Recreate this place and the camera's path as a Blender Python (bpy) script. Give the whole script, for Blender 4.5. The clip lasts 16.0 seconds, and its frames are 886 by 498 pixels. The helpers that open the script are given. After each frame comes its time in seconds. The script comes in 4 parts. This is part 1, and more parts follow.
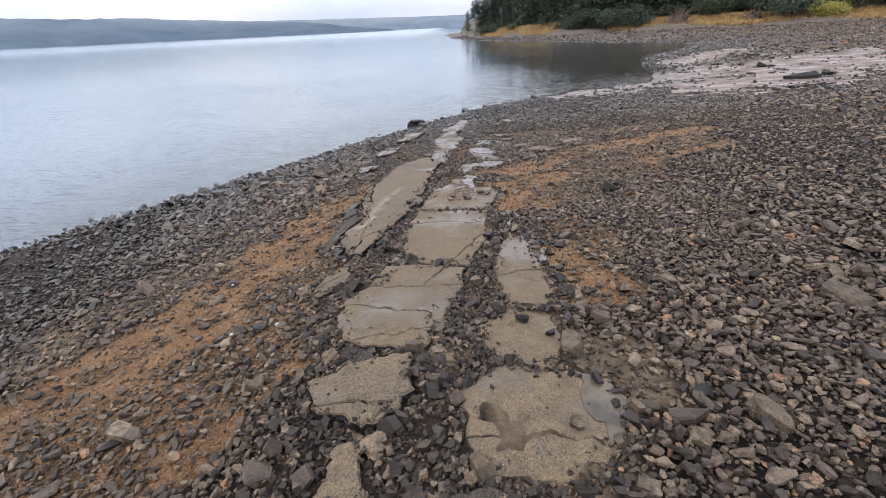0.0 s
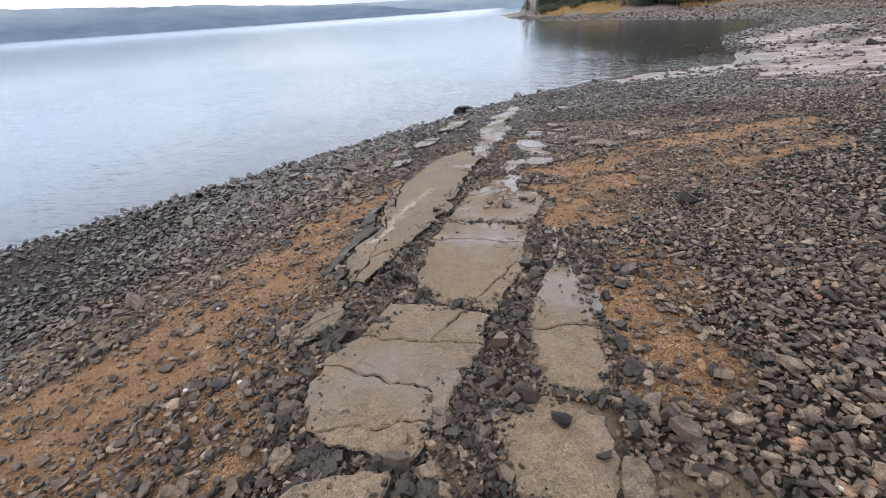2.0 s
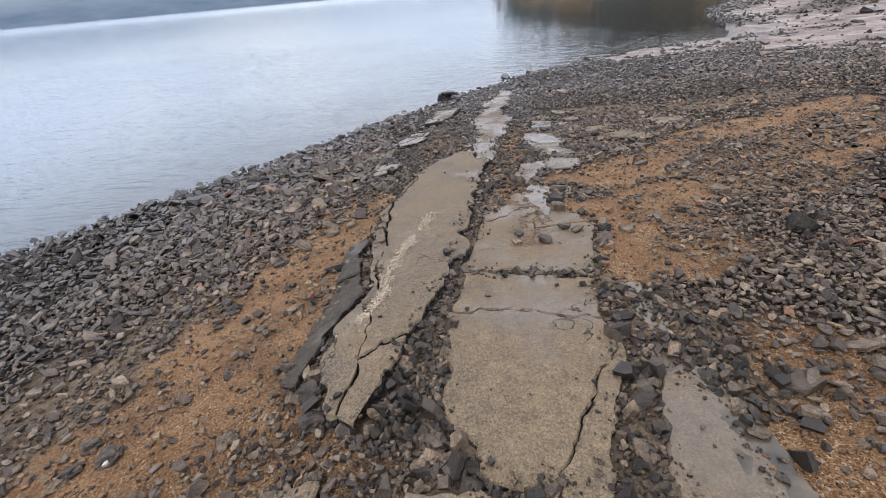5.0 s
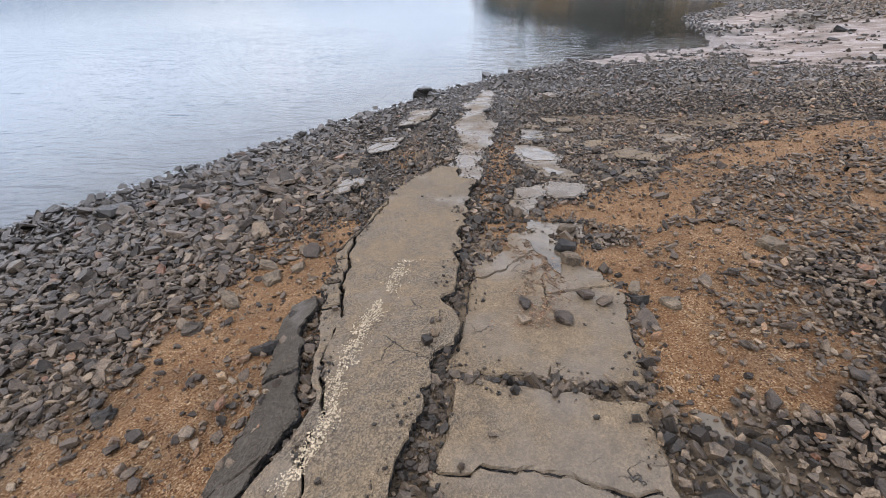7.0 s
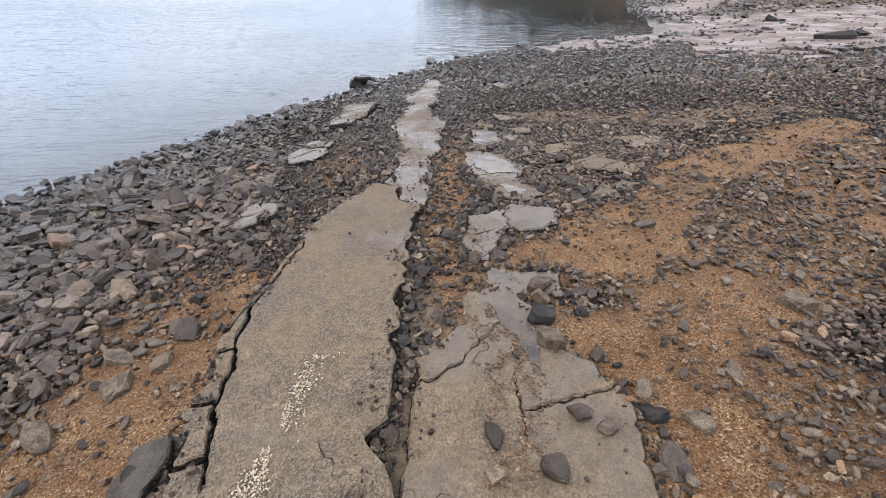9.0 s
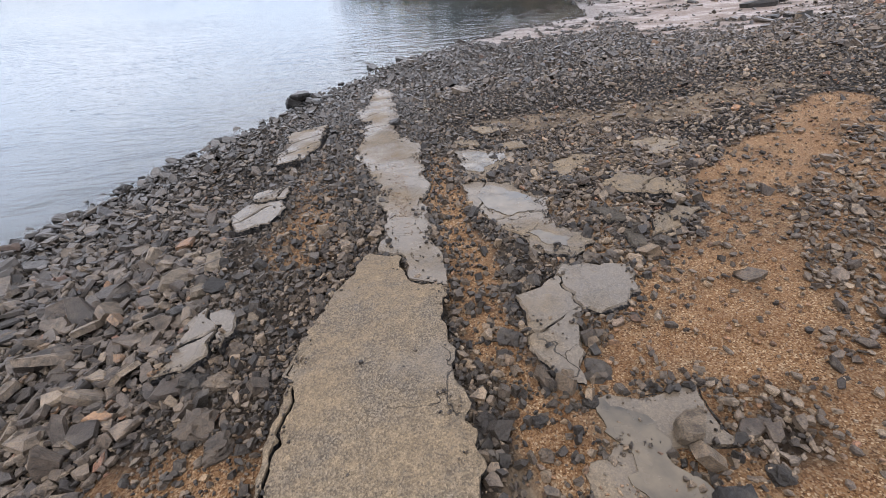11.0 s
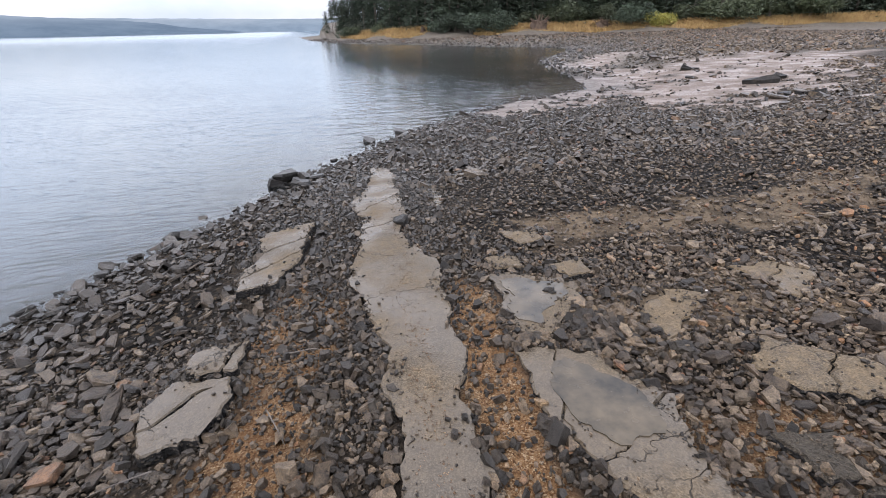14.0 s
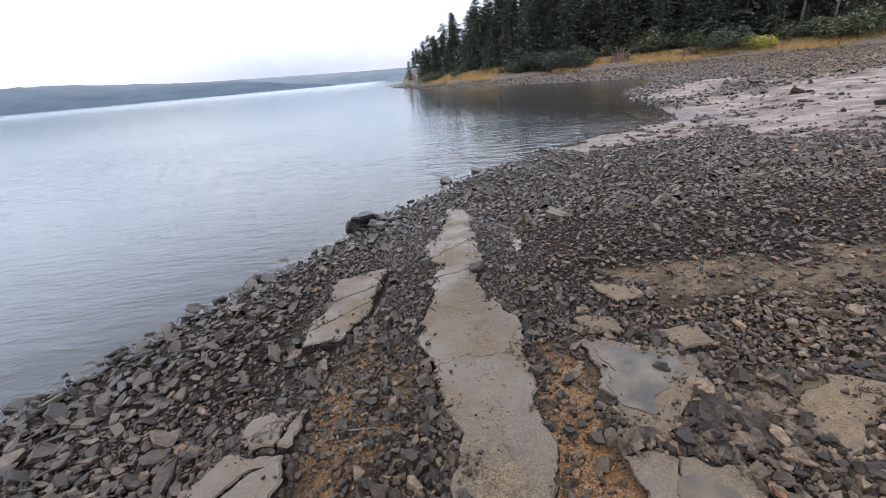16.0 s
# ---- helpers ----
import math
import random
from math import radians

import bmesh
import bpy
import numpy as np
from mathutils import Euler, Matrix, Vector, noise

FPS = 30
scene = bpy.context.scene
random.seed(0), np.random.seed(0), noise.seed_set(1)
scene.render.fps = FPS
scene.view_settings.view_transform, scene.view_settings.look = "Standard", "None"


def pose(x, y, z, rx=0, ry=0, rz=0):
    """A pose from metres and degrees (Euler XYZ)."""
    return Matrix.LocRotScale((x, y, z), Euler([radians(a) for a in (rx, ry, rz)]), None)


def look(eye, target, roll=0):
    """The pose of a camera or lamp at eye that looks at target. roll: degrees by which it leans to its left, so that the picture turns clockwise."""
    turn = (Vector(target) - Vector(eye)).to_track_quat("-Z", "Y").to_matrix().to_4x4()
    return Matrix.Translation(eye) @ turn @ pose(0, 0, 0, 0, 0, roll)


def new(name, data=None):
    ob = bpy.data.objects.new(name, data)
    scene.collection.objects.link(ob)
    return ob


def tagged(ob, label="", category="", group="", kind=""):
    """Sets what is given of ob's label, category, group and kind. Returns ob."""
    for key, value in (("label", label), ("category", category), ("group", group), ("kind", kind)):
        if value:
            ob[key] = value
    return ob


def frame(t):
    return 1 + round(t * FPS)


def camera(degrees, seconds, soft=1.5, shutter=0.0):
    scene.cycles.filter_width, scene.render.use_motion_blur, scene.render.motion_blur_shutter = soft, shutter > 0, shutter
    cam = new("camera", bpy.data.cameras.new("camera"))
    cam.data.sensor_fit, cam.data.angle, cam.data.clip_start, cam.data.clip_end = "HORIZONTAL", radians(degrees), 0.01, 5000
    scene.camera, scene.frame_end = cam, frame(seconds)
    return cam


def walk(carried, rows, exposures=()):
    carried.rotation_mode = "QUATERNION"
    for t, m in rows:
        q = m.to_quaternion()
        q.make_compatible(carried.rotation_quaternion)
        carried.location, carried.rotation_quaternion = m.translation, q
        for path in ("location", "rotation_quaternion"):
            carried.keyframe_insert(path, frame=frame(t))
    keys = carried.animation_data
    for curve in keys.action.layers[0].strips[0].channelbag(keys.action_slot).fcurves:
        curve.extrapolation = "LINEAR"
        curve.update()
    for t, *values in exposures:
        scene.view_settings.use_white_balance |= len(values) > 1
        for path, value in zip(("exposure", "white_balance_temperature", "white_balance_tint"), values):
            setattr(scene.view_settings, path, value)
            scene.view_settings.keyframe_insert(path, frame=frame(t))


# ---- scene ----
cam = camera(92.9, 16.0, soft=0.8)
METRES, EYE, TILT, LEAN, TURN = 8.0, 1.6, -27.85, 2.35, 0.0
ROWS = [
    (0.0, 0.0, 0.0, 0.0, -0.0, 0.0, -0.0),
    (0.5, 0.0106, 0.0171, 0.0081, 3.61, -0.73, -1.55),
    (1.0, 0.0138, 0.0419, 0.0165, -0.91, 0.19, -0.7),
    (1.5, 0.0127, 0.0758, 0.0318, -2.79, -0.16, -0.12),
    (2.0, 0.0216, 0.1069, 0.0426, 6.64, -2.15, -2.29),
    (2.5, 0.0198, 0.1299, 0.0517, 5.92, -0.42, -2.54),
    (3.0, 0.0043, 0.1576, 0.0631, 6.79, -0.36, -5.25),
    (3.5, -0.0006, 0.1894, 0.0741, 11.07, -2.05, -4.78),
    (4.0, -0.0177, 0.2177, 0.0826, 8.0, -2.04, -3.35),
    (6.5, -0.0394, 0.3666, 0.1422, 1.5, -7.73, 0.62),
    (7.0, -0.0472, 0.3978, 0.1534, -0.2, -5.01, -1.83),
    (7.5, -0.0507, 0.42, 0.1625, 1.89, -6.61, -2.91),
    (8.0, -0.0371, 0.4488, 0.1779, 3.74, -4.64, -4.47),
    (8.5, -0.0293, 0.481, 0.1875, -1.02, -7.21, -1.86),
    (9.0, -0.032, 0.514, 0.2035, -6.8, -6.89, -0.34),
    (11.5, -0.0745, 0.6916, 0.2793, -14.73, -7.91, 7.49),
    (12.0, -0.0697, 0.7282, 0.294, -11.21, -6.94, 6.68),
    (12.5, -0.0676, 0.766, 0.312, -14.32, -4.0, 5.46),
    (13.0, -0.0616, 0.7987, 0.3312, -16.11, -2.08, 7.35),
    (13.5, -0.0525, 0.8193, 0.3435, -10.83, -0.49, 6.03),
    (14.0, -0.0538, 0.8414, 0.3531, -15.76, -0.32, 6.77),
    (14.5, -0.0515, 0.857, 0.3602, -12.85, 1.55, 7.78),
    (15.0, -0.0412, 0.8687, 0.3641, -8.75, -0.81, 4.97),
    (15.5, -0.0399, 0.8754, 0.3703, -8.86, 3.77, 7.16),
    (16.0, -0.0443, 0.8873, 0.3731, -5.52, 5.54, 5.56),
]
STOPS = [(0.0, 0.10, 6500, 15), (1.0, 0.25, 6500, 15), (2.0, 0.23, 6500, 15), (3.0, 0.18, 6500, 15), (4.0, 0.16, 6500, 15), (6.5, 0.22, 6500, 15), (9.0, 0.32, 6500, 15), (11.5, 0.35, 6500, 15), (13.0, 0.29, 6500, 15), (14.0, 0.23, 6500, 15), (15.0, 0.18, 6500, 15), (16.0, 0.06, 6500, 15)]
walk(cam, [(t, pose(0, 0, EYE, TILT, LEAN, TURN) @ pose(METRES * x, METRES * y, METRES * z, 90 + pitch, roll, yaw)) for t, x, y, z, yaw, pitch, roll in ROWS], STOPS)

# ---- world and sun: bright overcast with thin blue gaps ----
world = bpy.data.worlds.new("overcast_sky")
scene.world = world
world.use_nodes = True
wn, wl = world.node_tree.nodes, world.node_tree.links
wn.clear()
w_out = wn.new("ShaderNodeOutputWorld")
w_bg = wn.new("ShaderNodeBackground")
w_sky = wn.new("ShaderNodeTexSky")
w_sky.sky_type = "NISHITA"
w_sky.sun_disc = False
w_sky.sun_elevation = radians(58)
w_sky.sun_rotation = radians(-118)
w_co = wn.new("ShaderNodeTexCoord")
w_map = wn.new("ShaderNodeMapping")
w_map.inputs["Scale"].default_value = (1, 1, 2.2)
w_noise = wn.new("ShaderNodeTexNoise")
w_noise.inputs["Scale"].default_value = 2.3
w_noise.inputs["Detail"].default_value = 7
w_noise.inputs["Roughness"].default_value = 0.55
w_ramp = wn.new("ShaderNodeValToRGB")
w_ramp.color_ramp.elements[0].position = 0.35
w_ramp.color_ramp.elements[0].color = (7.3, 8.4, 10.2, 1)
w_ramp.color_ramp.elements[1].position = 0.62
w_ramp.color_ramp.elements[1].color = (10.4, 10.7, 11.3, 1)
w_mix = wn.new("ShaderNodeMix")
w_mix.data_type = "RGBA"
w_mix.inputs[0].default_value = 0.92
wl.new(w_co.outputs["Generated"], w_map.inputs[0])
wl.new(w_map.outputs[0], w_noise.inputs["Vector"])
wl.new(w_noise.outputs[0], w_ramp.inputs[0])
wl.new(w_sky.outputs[0], w_mix.inputs[6])
wl.new(w_ramp.outputs[0], w_mix.inputs[7])
# an overcast sky grows brighter towards the zenith
w_sep = wn.new("ShaderNodeSeparateXYZ")
w_rise = wn.new("ShaderNodeMapRange")
for i, v in enumerate((0.03, 0.32, 0.9, 2.5)):
    w_rise.inputs[i + 1].default_value = v
w_mul = wn.new("ShaderNodeVectorMath")
w_mul.operation = "MULTIPLY"
wl.new(w_co.outputs["Generated"], w_sep.inputs[0])
wl.new(w_sep.outputs[2], w_rise.inputs[0])
wl.new(w_mix.outputs[2], w_mul.inputs[0])
wl.new(w_rise.outputs[0], w_mul.inputs[1])
wl.new(w_mul.outputs[0], w_bg.inputs[0])
w_bg.inputs[1].default_value = 0.105
wl.new(w_bg.outputs[0], w_out.inputs[0])

sun_data = bpy.data.lights.new("sun", "SUN")
sun_data.energy = 1.4
sun_data.angle = radians(14)
sun_data.color = (1.0, 0.96, 0.9)
sun = new("sun", sun_data)
sun.matrix_world = look((-26, -14, 48), (0, 0, 0))


# ---- materials ----
class Nodes:
    """Short hand for one node material."""

    def __init__(self, name):
        self.m = bpy.data.materials.new(name)
        self.m.use_nodes = True
        self.t = self.m.node_tree
        self.t.nodes.clear()
        self.out = self.add("ShaderNodeOutputMaterial")

    def add(self, kind, **ins):
        n = self.t.nodes.new(kind)
        for k, v in ins.items():
            self.put(n.inputs[k.replace("_", " ")], v)
        return n

    def put(self, sock, v):
        if isinstance(v, bpy.types.NodeSocket):
            self.t.links.new(v, sock)
        else:
            sock.default_value = v

    def noise(self, scale, detail=4, rough=0.6, vec=None):
        n = self.add("ShaderNodeTexNoise", Scale=scale, Detail=detail, Roughness=rough)
        if vec:
            self.put(n.inputs["Vector"], vec)
        return n.outputs[0]

    def ramp(self, fac, stops):
        n = self.add("ShaderNodeValToRGB")
        self.put(n.inputs[0], fac)
        e = n.color_ramp.elements
        while len(e) < len(stops):
            e.new(0.5)
        for i, (p, c) in enumerate(stops):
            e[i].position = p
            e[i].color = (c, c, c, 1) if isinstance(c, (int, float)) else (*c, 1)
        return n.outputs[0]

    def mix(self, fac, a, b, how="MIX"):
        n = self.add("ShaderNodeMix")
        n.data_type, n.blend_type = "RGBA", how
        for i, v in ((0, fac), (6, a), (7, b)):
            if isinstance(v, tuple) and len(v) == 3:
                v = (*v, 1)
            self.put(n.inputs[i], v)
        return n.outputs[2]

    def math(self, op, a, b=0.0, clamp=False):
        n = self.add("ShaderNodeMath")
        n.operation, n.use_clamp = op, clamp
        self.put(n.inputs[0], a)
        self.put(n.inputs[1], b)
        return n.outputs[0]

    def where(self):
        return self.add("ShaderNodeNewGeometry").outputs["Position"]

    def attr(self, name):
        n = self.add("ShaderNodeAttribute")
        n.attribute_name = name
        return n.outputs["Fac"]

    def bump(self, height, strength, dist, normal=None):
        n = self.add("ShaderNodeBump", Height=height, Strength=strength, Distance=dist)
        if normal:
            self.put(n.inputs["Normal"], normal)
        return n.outputs[0]

    def done(self, colour, rough, normal=None, **more):
        p = self.add("ShaderNodeBsdfPrincipled")
        if isinstance(colour, tuple) and len(colour) == 3:
            colour = (*colour, 1)
        self.put(p.inputs["Base Color"], colour)
        self.put(p.inputs["Roughness"], rough)
        if normal:
            self.put(p.inputs["Normal"], normal)
        for k, v in more.items():
            self.put(p.inputs[k.replace("_", " ")], v)
        self.put(self.out.inputs[0], p.outputs[0])
        return self.m


WATER = -1.36


def wet_mask(n, lo=0.03, hi=0.16):
    """1 at the waterline, 0 above the reach of the ripples."""
    z = n.add("ShaderNodeSeparateXYZ", Vector=n.where()).outputs[2]
    jag = n.math("MULTIPLY", n.noise(2.5, 3), 0.12)
    z = n.math("SUBTRACT", z, jag)
    m = n.add("ShaderNodeMapRange")
    for i, v in enumerate((z, WATER + lo - 0.06, WATER + hi - 0.06, 1.0, 0.0)):
        n.put(m.inputs[i], v)
    return m.outputs[0]


def stone_material(name, single, stops, dark=1.0, gloss=0.46, shine=0.2):
    n = Nodes(name)
    if single:
        r = n.add("ShaderNodeObjectInfo").outputs["Random"]
    else:
        r = n.add("ShaderNodeNewGeometry").outputs["Random Per Island"]
    base = n.ramp(r, [(p, tuple(v * dark for v in c)) for p, c in stops])
    pos = n.where()
    grain = n.noise(22, 6, 0.65, pos)
    fine = n.noise(140, 3, 0.7, pos)
    col = n.mix(n.ramp(grain, [(0.42, 0.0), (0.66, 0.75)]), base, (0.014 * dark, 0.011 * dark, 0.009 * dark))
    dust = n.ramp(n.noise(7, 4, 0.6, pos), [(0.5, 0.0), (0.75, 0.3)])
    col = n.mix(dust, col, (0.15 * dark, 0.12 * dark, 0.088 * dark))
    wet = wet_mask(n, 0.05, 0.68)
    col = n.mix(n.math("MULTIPLY", wet, 0.82), col, (0.017, 0.015, 0.013))
    rough = n.ramp(fine, [(0.3, gloss - 0.12), (0.7, gloss + 0.2)])
    rough = n.mix(n.math("MULTIPLY", wet, 0.7), rough, (0.27, 0.27, 0.27))
    shine = n.math("ADD", n.math("MULTIPLY", wet, 0.22), shine)
    col = n.mix(0.8, col, n.ramp(fine, [(0.33, 0.3), (0.66, 1.5)]), "MULTIPLY")
    nor = n.bump(fine, 0.8, 0.006, n.bump(grain, 0.9, 0.018))
    return n.done(col, rough, nor, Specular_IOR_Level=shine)


SHALE = [(0.0, (0.013, 0.010, 0.008)), (0.3, (0.046, 0.034, 0.025)), (0.66, (0.088, 0.064, 0.044)), (0.88, (0.125, 0.092, 0.062)),
         (0.965, (0.17, 0.126, 0.083)), (0.985, (0.18, 0.094, 0.045)), (1.0, (0.12, 0.058, 0.036))]
TAR = [(0.0, (0.011, 0.009, 0.007)), (0.45, (0.030, 0.023, 0.017)), (0.78, (0.075, 0.054, 0.036)), (1.0, (0.17, 0.12, 0.075))]
PEBBLE = [(0.0, (0.08, 0.045, 0.027)), (0.35, (0.17, 0.092, 0.045)), (0.7, (0.12, 0.085, 0.06)), (1.0, (0.24, 0.16, 0.09))]
mat_shingle = stone_material("damp_shale_shingle", False, SHALE, 1.24)
mat_stone = stone_material("damp_shale_stone", True, SHALE, 1.05)
mat_tar = stone_material("tarry_asphalt_crumbs", False, TAR, gloss=0.42, shine=0.25)
mat_tar_lump = stone_material("tarry_asphalt_lump", True, TAR, gloss=0.42, shine=0.2)
mat_pebble = stone_material("rusty_pebbles", False, PEBBLE)
mat_dark_rock = stone_material("dark_wet_rock", True, [(0.0, (0.012, 0.012, 0.012)), (1.0, (0.03, 0.028, 0.026))], gloss=0.45, shine=0.1)
mat_tan_rock = stone_material("buff_sandstone", True, [(0.0, (0.085, 0.064, 0.044)), (1.0, (0.14, 0.108, 0.074))], gloss=0.6, shine=0.12)


def ground_material():
    n = Nodes("beach_ground")
    pos = n.where()
    sand, silt, pale = n.attr("sand"), n.attr("silt"), n.attr("pale")
    # bed of small shale chips, its colour darkened as shade between the stones
    chip = n.add("ShaderNodeTexVoronoi", Vector=pos, Scale=26.0)
    chip_c = n.add("ShaderNodeSeparateColor", Color=chip.outputs["Color"]).outputs[0]
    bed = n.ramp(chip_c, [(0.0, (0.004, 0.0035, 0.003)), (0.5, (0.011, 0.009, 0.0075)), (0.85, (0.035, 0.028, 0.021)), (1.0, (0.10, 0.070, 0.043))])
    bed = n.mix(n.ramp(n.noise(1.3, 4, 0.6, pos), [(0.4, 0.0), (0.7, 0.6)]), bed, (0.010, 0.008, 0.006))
    tarry = n.ramp(n.noise(38, 5, 0.7, pos), [(0.35, (0.007, 0.006, 0.005)), (0.58, (0.034, 0.026, 0.019)), (0.74, (0.11, 0.08, 0.052))])
    bed = n.mix(n.attr("tar"), bed, tarry)
    # orange grit
    grit = n.add("ShaderNodeTexVoronoi", Vector=pos, Scale=150.0)
    grit_c = n.add("ShaderNodeSeparateColor", Color=grit.outputs["Color"]).outputs[0]
    orange = n.ramp(grit_c, [(0.0, (0.055, 0.026, 0.012)), (0.3, (0.125, 0.066, 0.030)), (0.6, (0.185, 0.105, 0.050)), (0.85, (0.19, 0.128, 0.078)), (1.0, (0.33, 0.245, 0.155))])
    orange = n.mix(n.ramp(n.noise(4, 4, 0.6, pos), [(0.42, 0.0), (0.72, 0.55)]), orange, (0.085, 0.039, 0.016))
    # brown silt and the pale flats
    mud = n.ramp(n.noise(9, 6, 0.65, pos), [(0.3, (0.062, 0.045, 0.030)), (0.7, (0.15, 0.113, 0.076))])
    flat_noise = n.noise(0.9, 6, 0.6, pos)
    flats = n.ramp(flat_noise, [(0.3, (0.075, 0.051, 0.037)), (0.55, (0.14, 0.102, 0.079)), (0.75, (0.18, 0.143, 0.118))])
    # washed grey gravel of the farther beach
    north = n.add("ShaderNodeMapRange")
    for i, v in enumerate((n.add("ShaderNodeSeparateXYZ", Vector=pos).outputs[1], 22.0, 34.0, 0.0, 0.9)):
        n.put(north.inputs[i], v)
    gravel = n.ramp(n.noise(3.5, 7, 0.75, pos), [(0.35, (0.05, 0.042, 0.034)), (0.55, (0.12, 0.104, 0.086)), (0.7, (0.20, 0.175, 0.145))])
    bed = n.mix(north.outputs[0], bed, gravel)
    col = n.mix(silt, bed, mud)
    col = n.mix(pale, col, flats)
    col = n.mix(sand, col, orange)
    wet = wet_mask(n)
    col = n.mix(n.math("MULTIPLY", wet, 0.5), col, (0.035, 0.027, 0.02))
    rough = n.mix(wet, (0.72, 0.72, 0.72), (0.42, 0.42, 0.42))
    rough = n.mix(n.math("MULTIPLY", pale, n.ramp(flat_noise, [(0.45, 0.0), (0.6, 0.75)])), rough, (0.25, 0.25, 0.25))
    h = n.mix(sand, n.math("MULTIPLY", chip.outputs["Distance"], -1.0), n.math("MULTIPLY", grit.outputs["Distance"], -0.35))
    nor = n.bump(h, 0.7, 0.02, n.bump(n.noise(34, 6, 0.75, pos), 0.9, 0.03))
    shine = n.math("ADD", n.math("MULTIPLY", pale, 0.3), 0.05)
    return n.done(col, rough, nor, Specular_IOR_Level=shine)


def asphalt_material(name, silt_amount, wet_lo, wet_hi, pitted=1.0, tone=1.0):
    """Old road asphalt: grey aggregate under a film of dried silt, with damp areas."""
    n = Nodes(name)
    pos = n.where()
    agg = n.add("ShaderNodeTexVoronoi", Vector=pos, Scale=160.0)
    agg_c = n.add("ShaderNodeSeparateColor", Color=agg.outputs["Color"]).outputs[1]
    tar = n.ramp(agg_c, [(p, tuple(tone * v for v in c)) for p, c in ((0.0, (0.026, 0.022, 0.018)), (0.5, (0.068, 0.057, 0.045)), (1.0, (0.118, 0.099, 0.077)))])
    big, mid = n.noise(2.1, 6, 0.62, pos), n.noise(14, 6, 0.7, pos)
    silt = n.ramp(mid, [(0.3, (0.078, 0.056, 0.034)), (0.7, (0.155, 0.114, 0.070))])
    cover = n.math("ADD", n.math("MULTIPLY", big, 0.7), n.math("MULTIPLY", mid, 0.3))
    edge = 0.62 - 0.36 * silt_amount
    mask = n.ramp(cover, [(edge - 0.05, 0.1), (edge + 0.22, 0.93)])
    speck = n.ramp(n.noise(90, 4, 0.75, pos), [(0.52, 0.0), (0.62, 0.9)])
    col = n.mix(mask, tar, silt)
    blotch = n.ramp(n.noise(33, 5, 0.7, pos), [(0.5, 0.0), (0.66, 0.8)])
    col = n.mix(n.math("MULTIPLY", blotch, 0.33 * pitted), col, (0.055, 0.047, 0.037))
    col = n.mix(n.math("MULTIPLY", speck, 0.75 * pitted), col, (0.04, 0.035, 0.028))
    grain = n.math("ADD", n.math("MULTIPLY", n.noise(75, 3, 0.7, pos), 0.6), n.math("MULTIPLY", agg_c, 0.4))
    col = n.mix(0.6, col, n.ramp(grain, [(0.3, 0.5), (0.5, 0.95), (0.72, 1.5)]), "MULTIPLY")
    damp = n.ramp(n.noise(1.6, 5, 0.55, n.add("ShaderNodeVectorMath", Vector=pos).outputs[0]), [(wet_lo, 0.0), (wet_hi, 1.0)])
    col = n.mix(n.math("MULTIPLY", damp, 0.62), col, (0.062, 0.050, 0.038))
    warp = n.mix(0.3, pos, n.add("ShaderNodeTexNoise", Vector=pos, Scale=5.0, Detail=4.0).outputs[1])
    net = n.add("ShaderNodeTexVoronoi", Vector=warp, Scale=2.6)
    net.feature = "DISTANCE_TO_EDGE"
    line = n.ramp(net.outputs["Distance"], [(0.002, 1.0), (0.009, 0.0)])
    line = n.math("MULTIPLY", line, n.ramp(n.noise(1.9, 3, 0.5, warp), [(0.56, 0.0), (0.62, 0.9)]))
    col = n.mix(line, col, (0.012, 0.011, 0.01))
    rough = n.mix(damp, n.ramp(mid, [(0.3, 0.55), (0.7, 0.85)]), (0.24, 0.24, 0.24))
    shine = n.math("ADD", n.math("MULTIPLY", damp, 0.1), 0.12)
    dry = n.math("SUBTRACT", 1.0, n.math("MULTIPLY", damp, 0.8))
    nor = n.bump(n.math("MULTIPLY", agg.outputs["Distance"], dry), 0.6, 0.007, n.bump(n.math("MULTIPLY", mid, dry), 0.6, 0.016))
    nor = n.bump(n.math("MULTIPLY", line, -1.0), 0.8, 0.01, nor)
    return n.done(col, rough, nor, Specular_IOR_Level=shine)


mat_dark = asphalt_material("dark_bared_asphalt", 0.0, 0.56, 0.7, 1.5, 0.34)
mat_silted = asphalt_material("silted_asphalt", 0.95, 0.46, 0.62, 0.65)
mat_bare = asphalt_material("worn_asphalt", 0.7, 0.56, 0.7, 0.7)
mat_wet = asphalt_material("wet_asphalt", 0.62, 0.34, 0.5, 0.45)
mat_damp = asphalt_material("damp_asphalt", 0.62, 0.36, 0.56, 0.8)


def broken_edge_material():
    n = Nodes("broken_asphalt_edge")
    pos = n.where()
    v = n.add("ShaderNodeTexVoronoi", Vector=pos, Scale=70.0)
    c = n.add("ShaderNodeSeparateColor", Color=v.outputs["Color"]).outputs[0]
    col = n.ramp(c, [(0.0, (0.008, 0.008, 0.008)), (0.7, (0.022, 0.02, 0.019)), (1.0, (0.07, 0.058, 0.046))])
    return n.done(col, 0.6, n.bump(n.math("ADD", v.outputs["Distance"], n.noise(40, 5, 0.7, pos)), 0.9, 0.02), Specular_IOR_Level=0.1)


mat_edge = broken_edge_material()
mat_ground = ground_material()


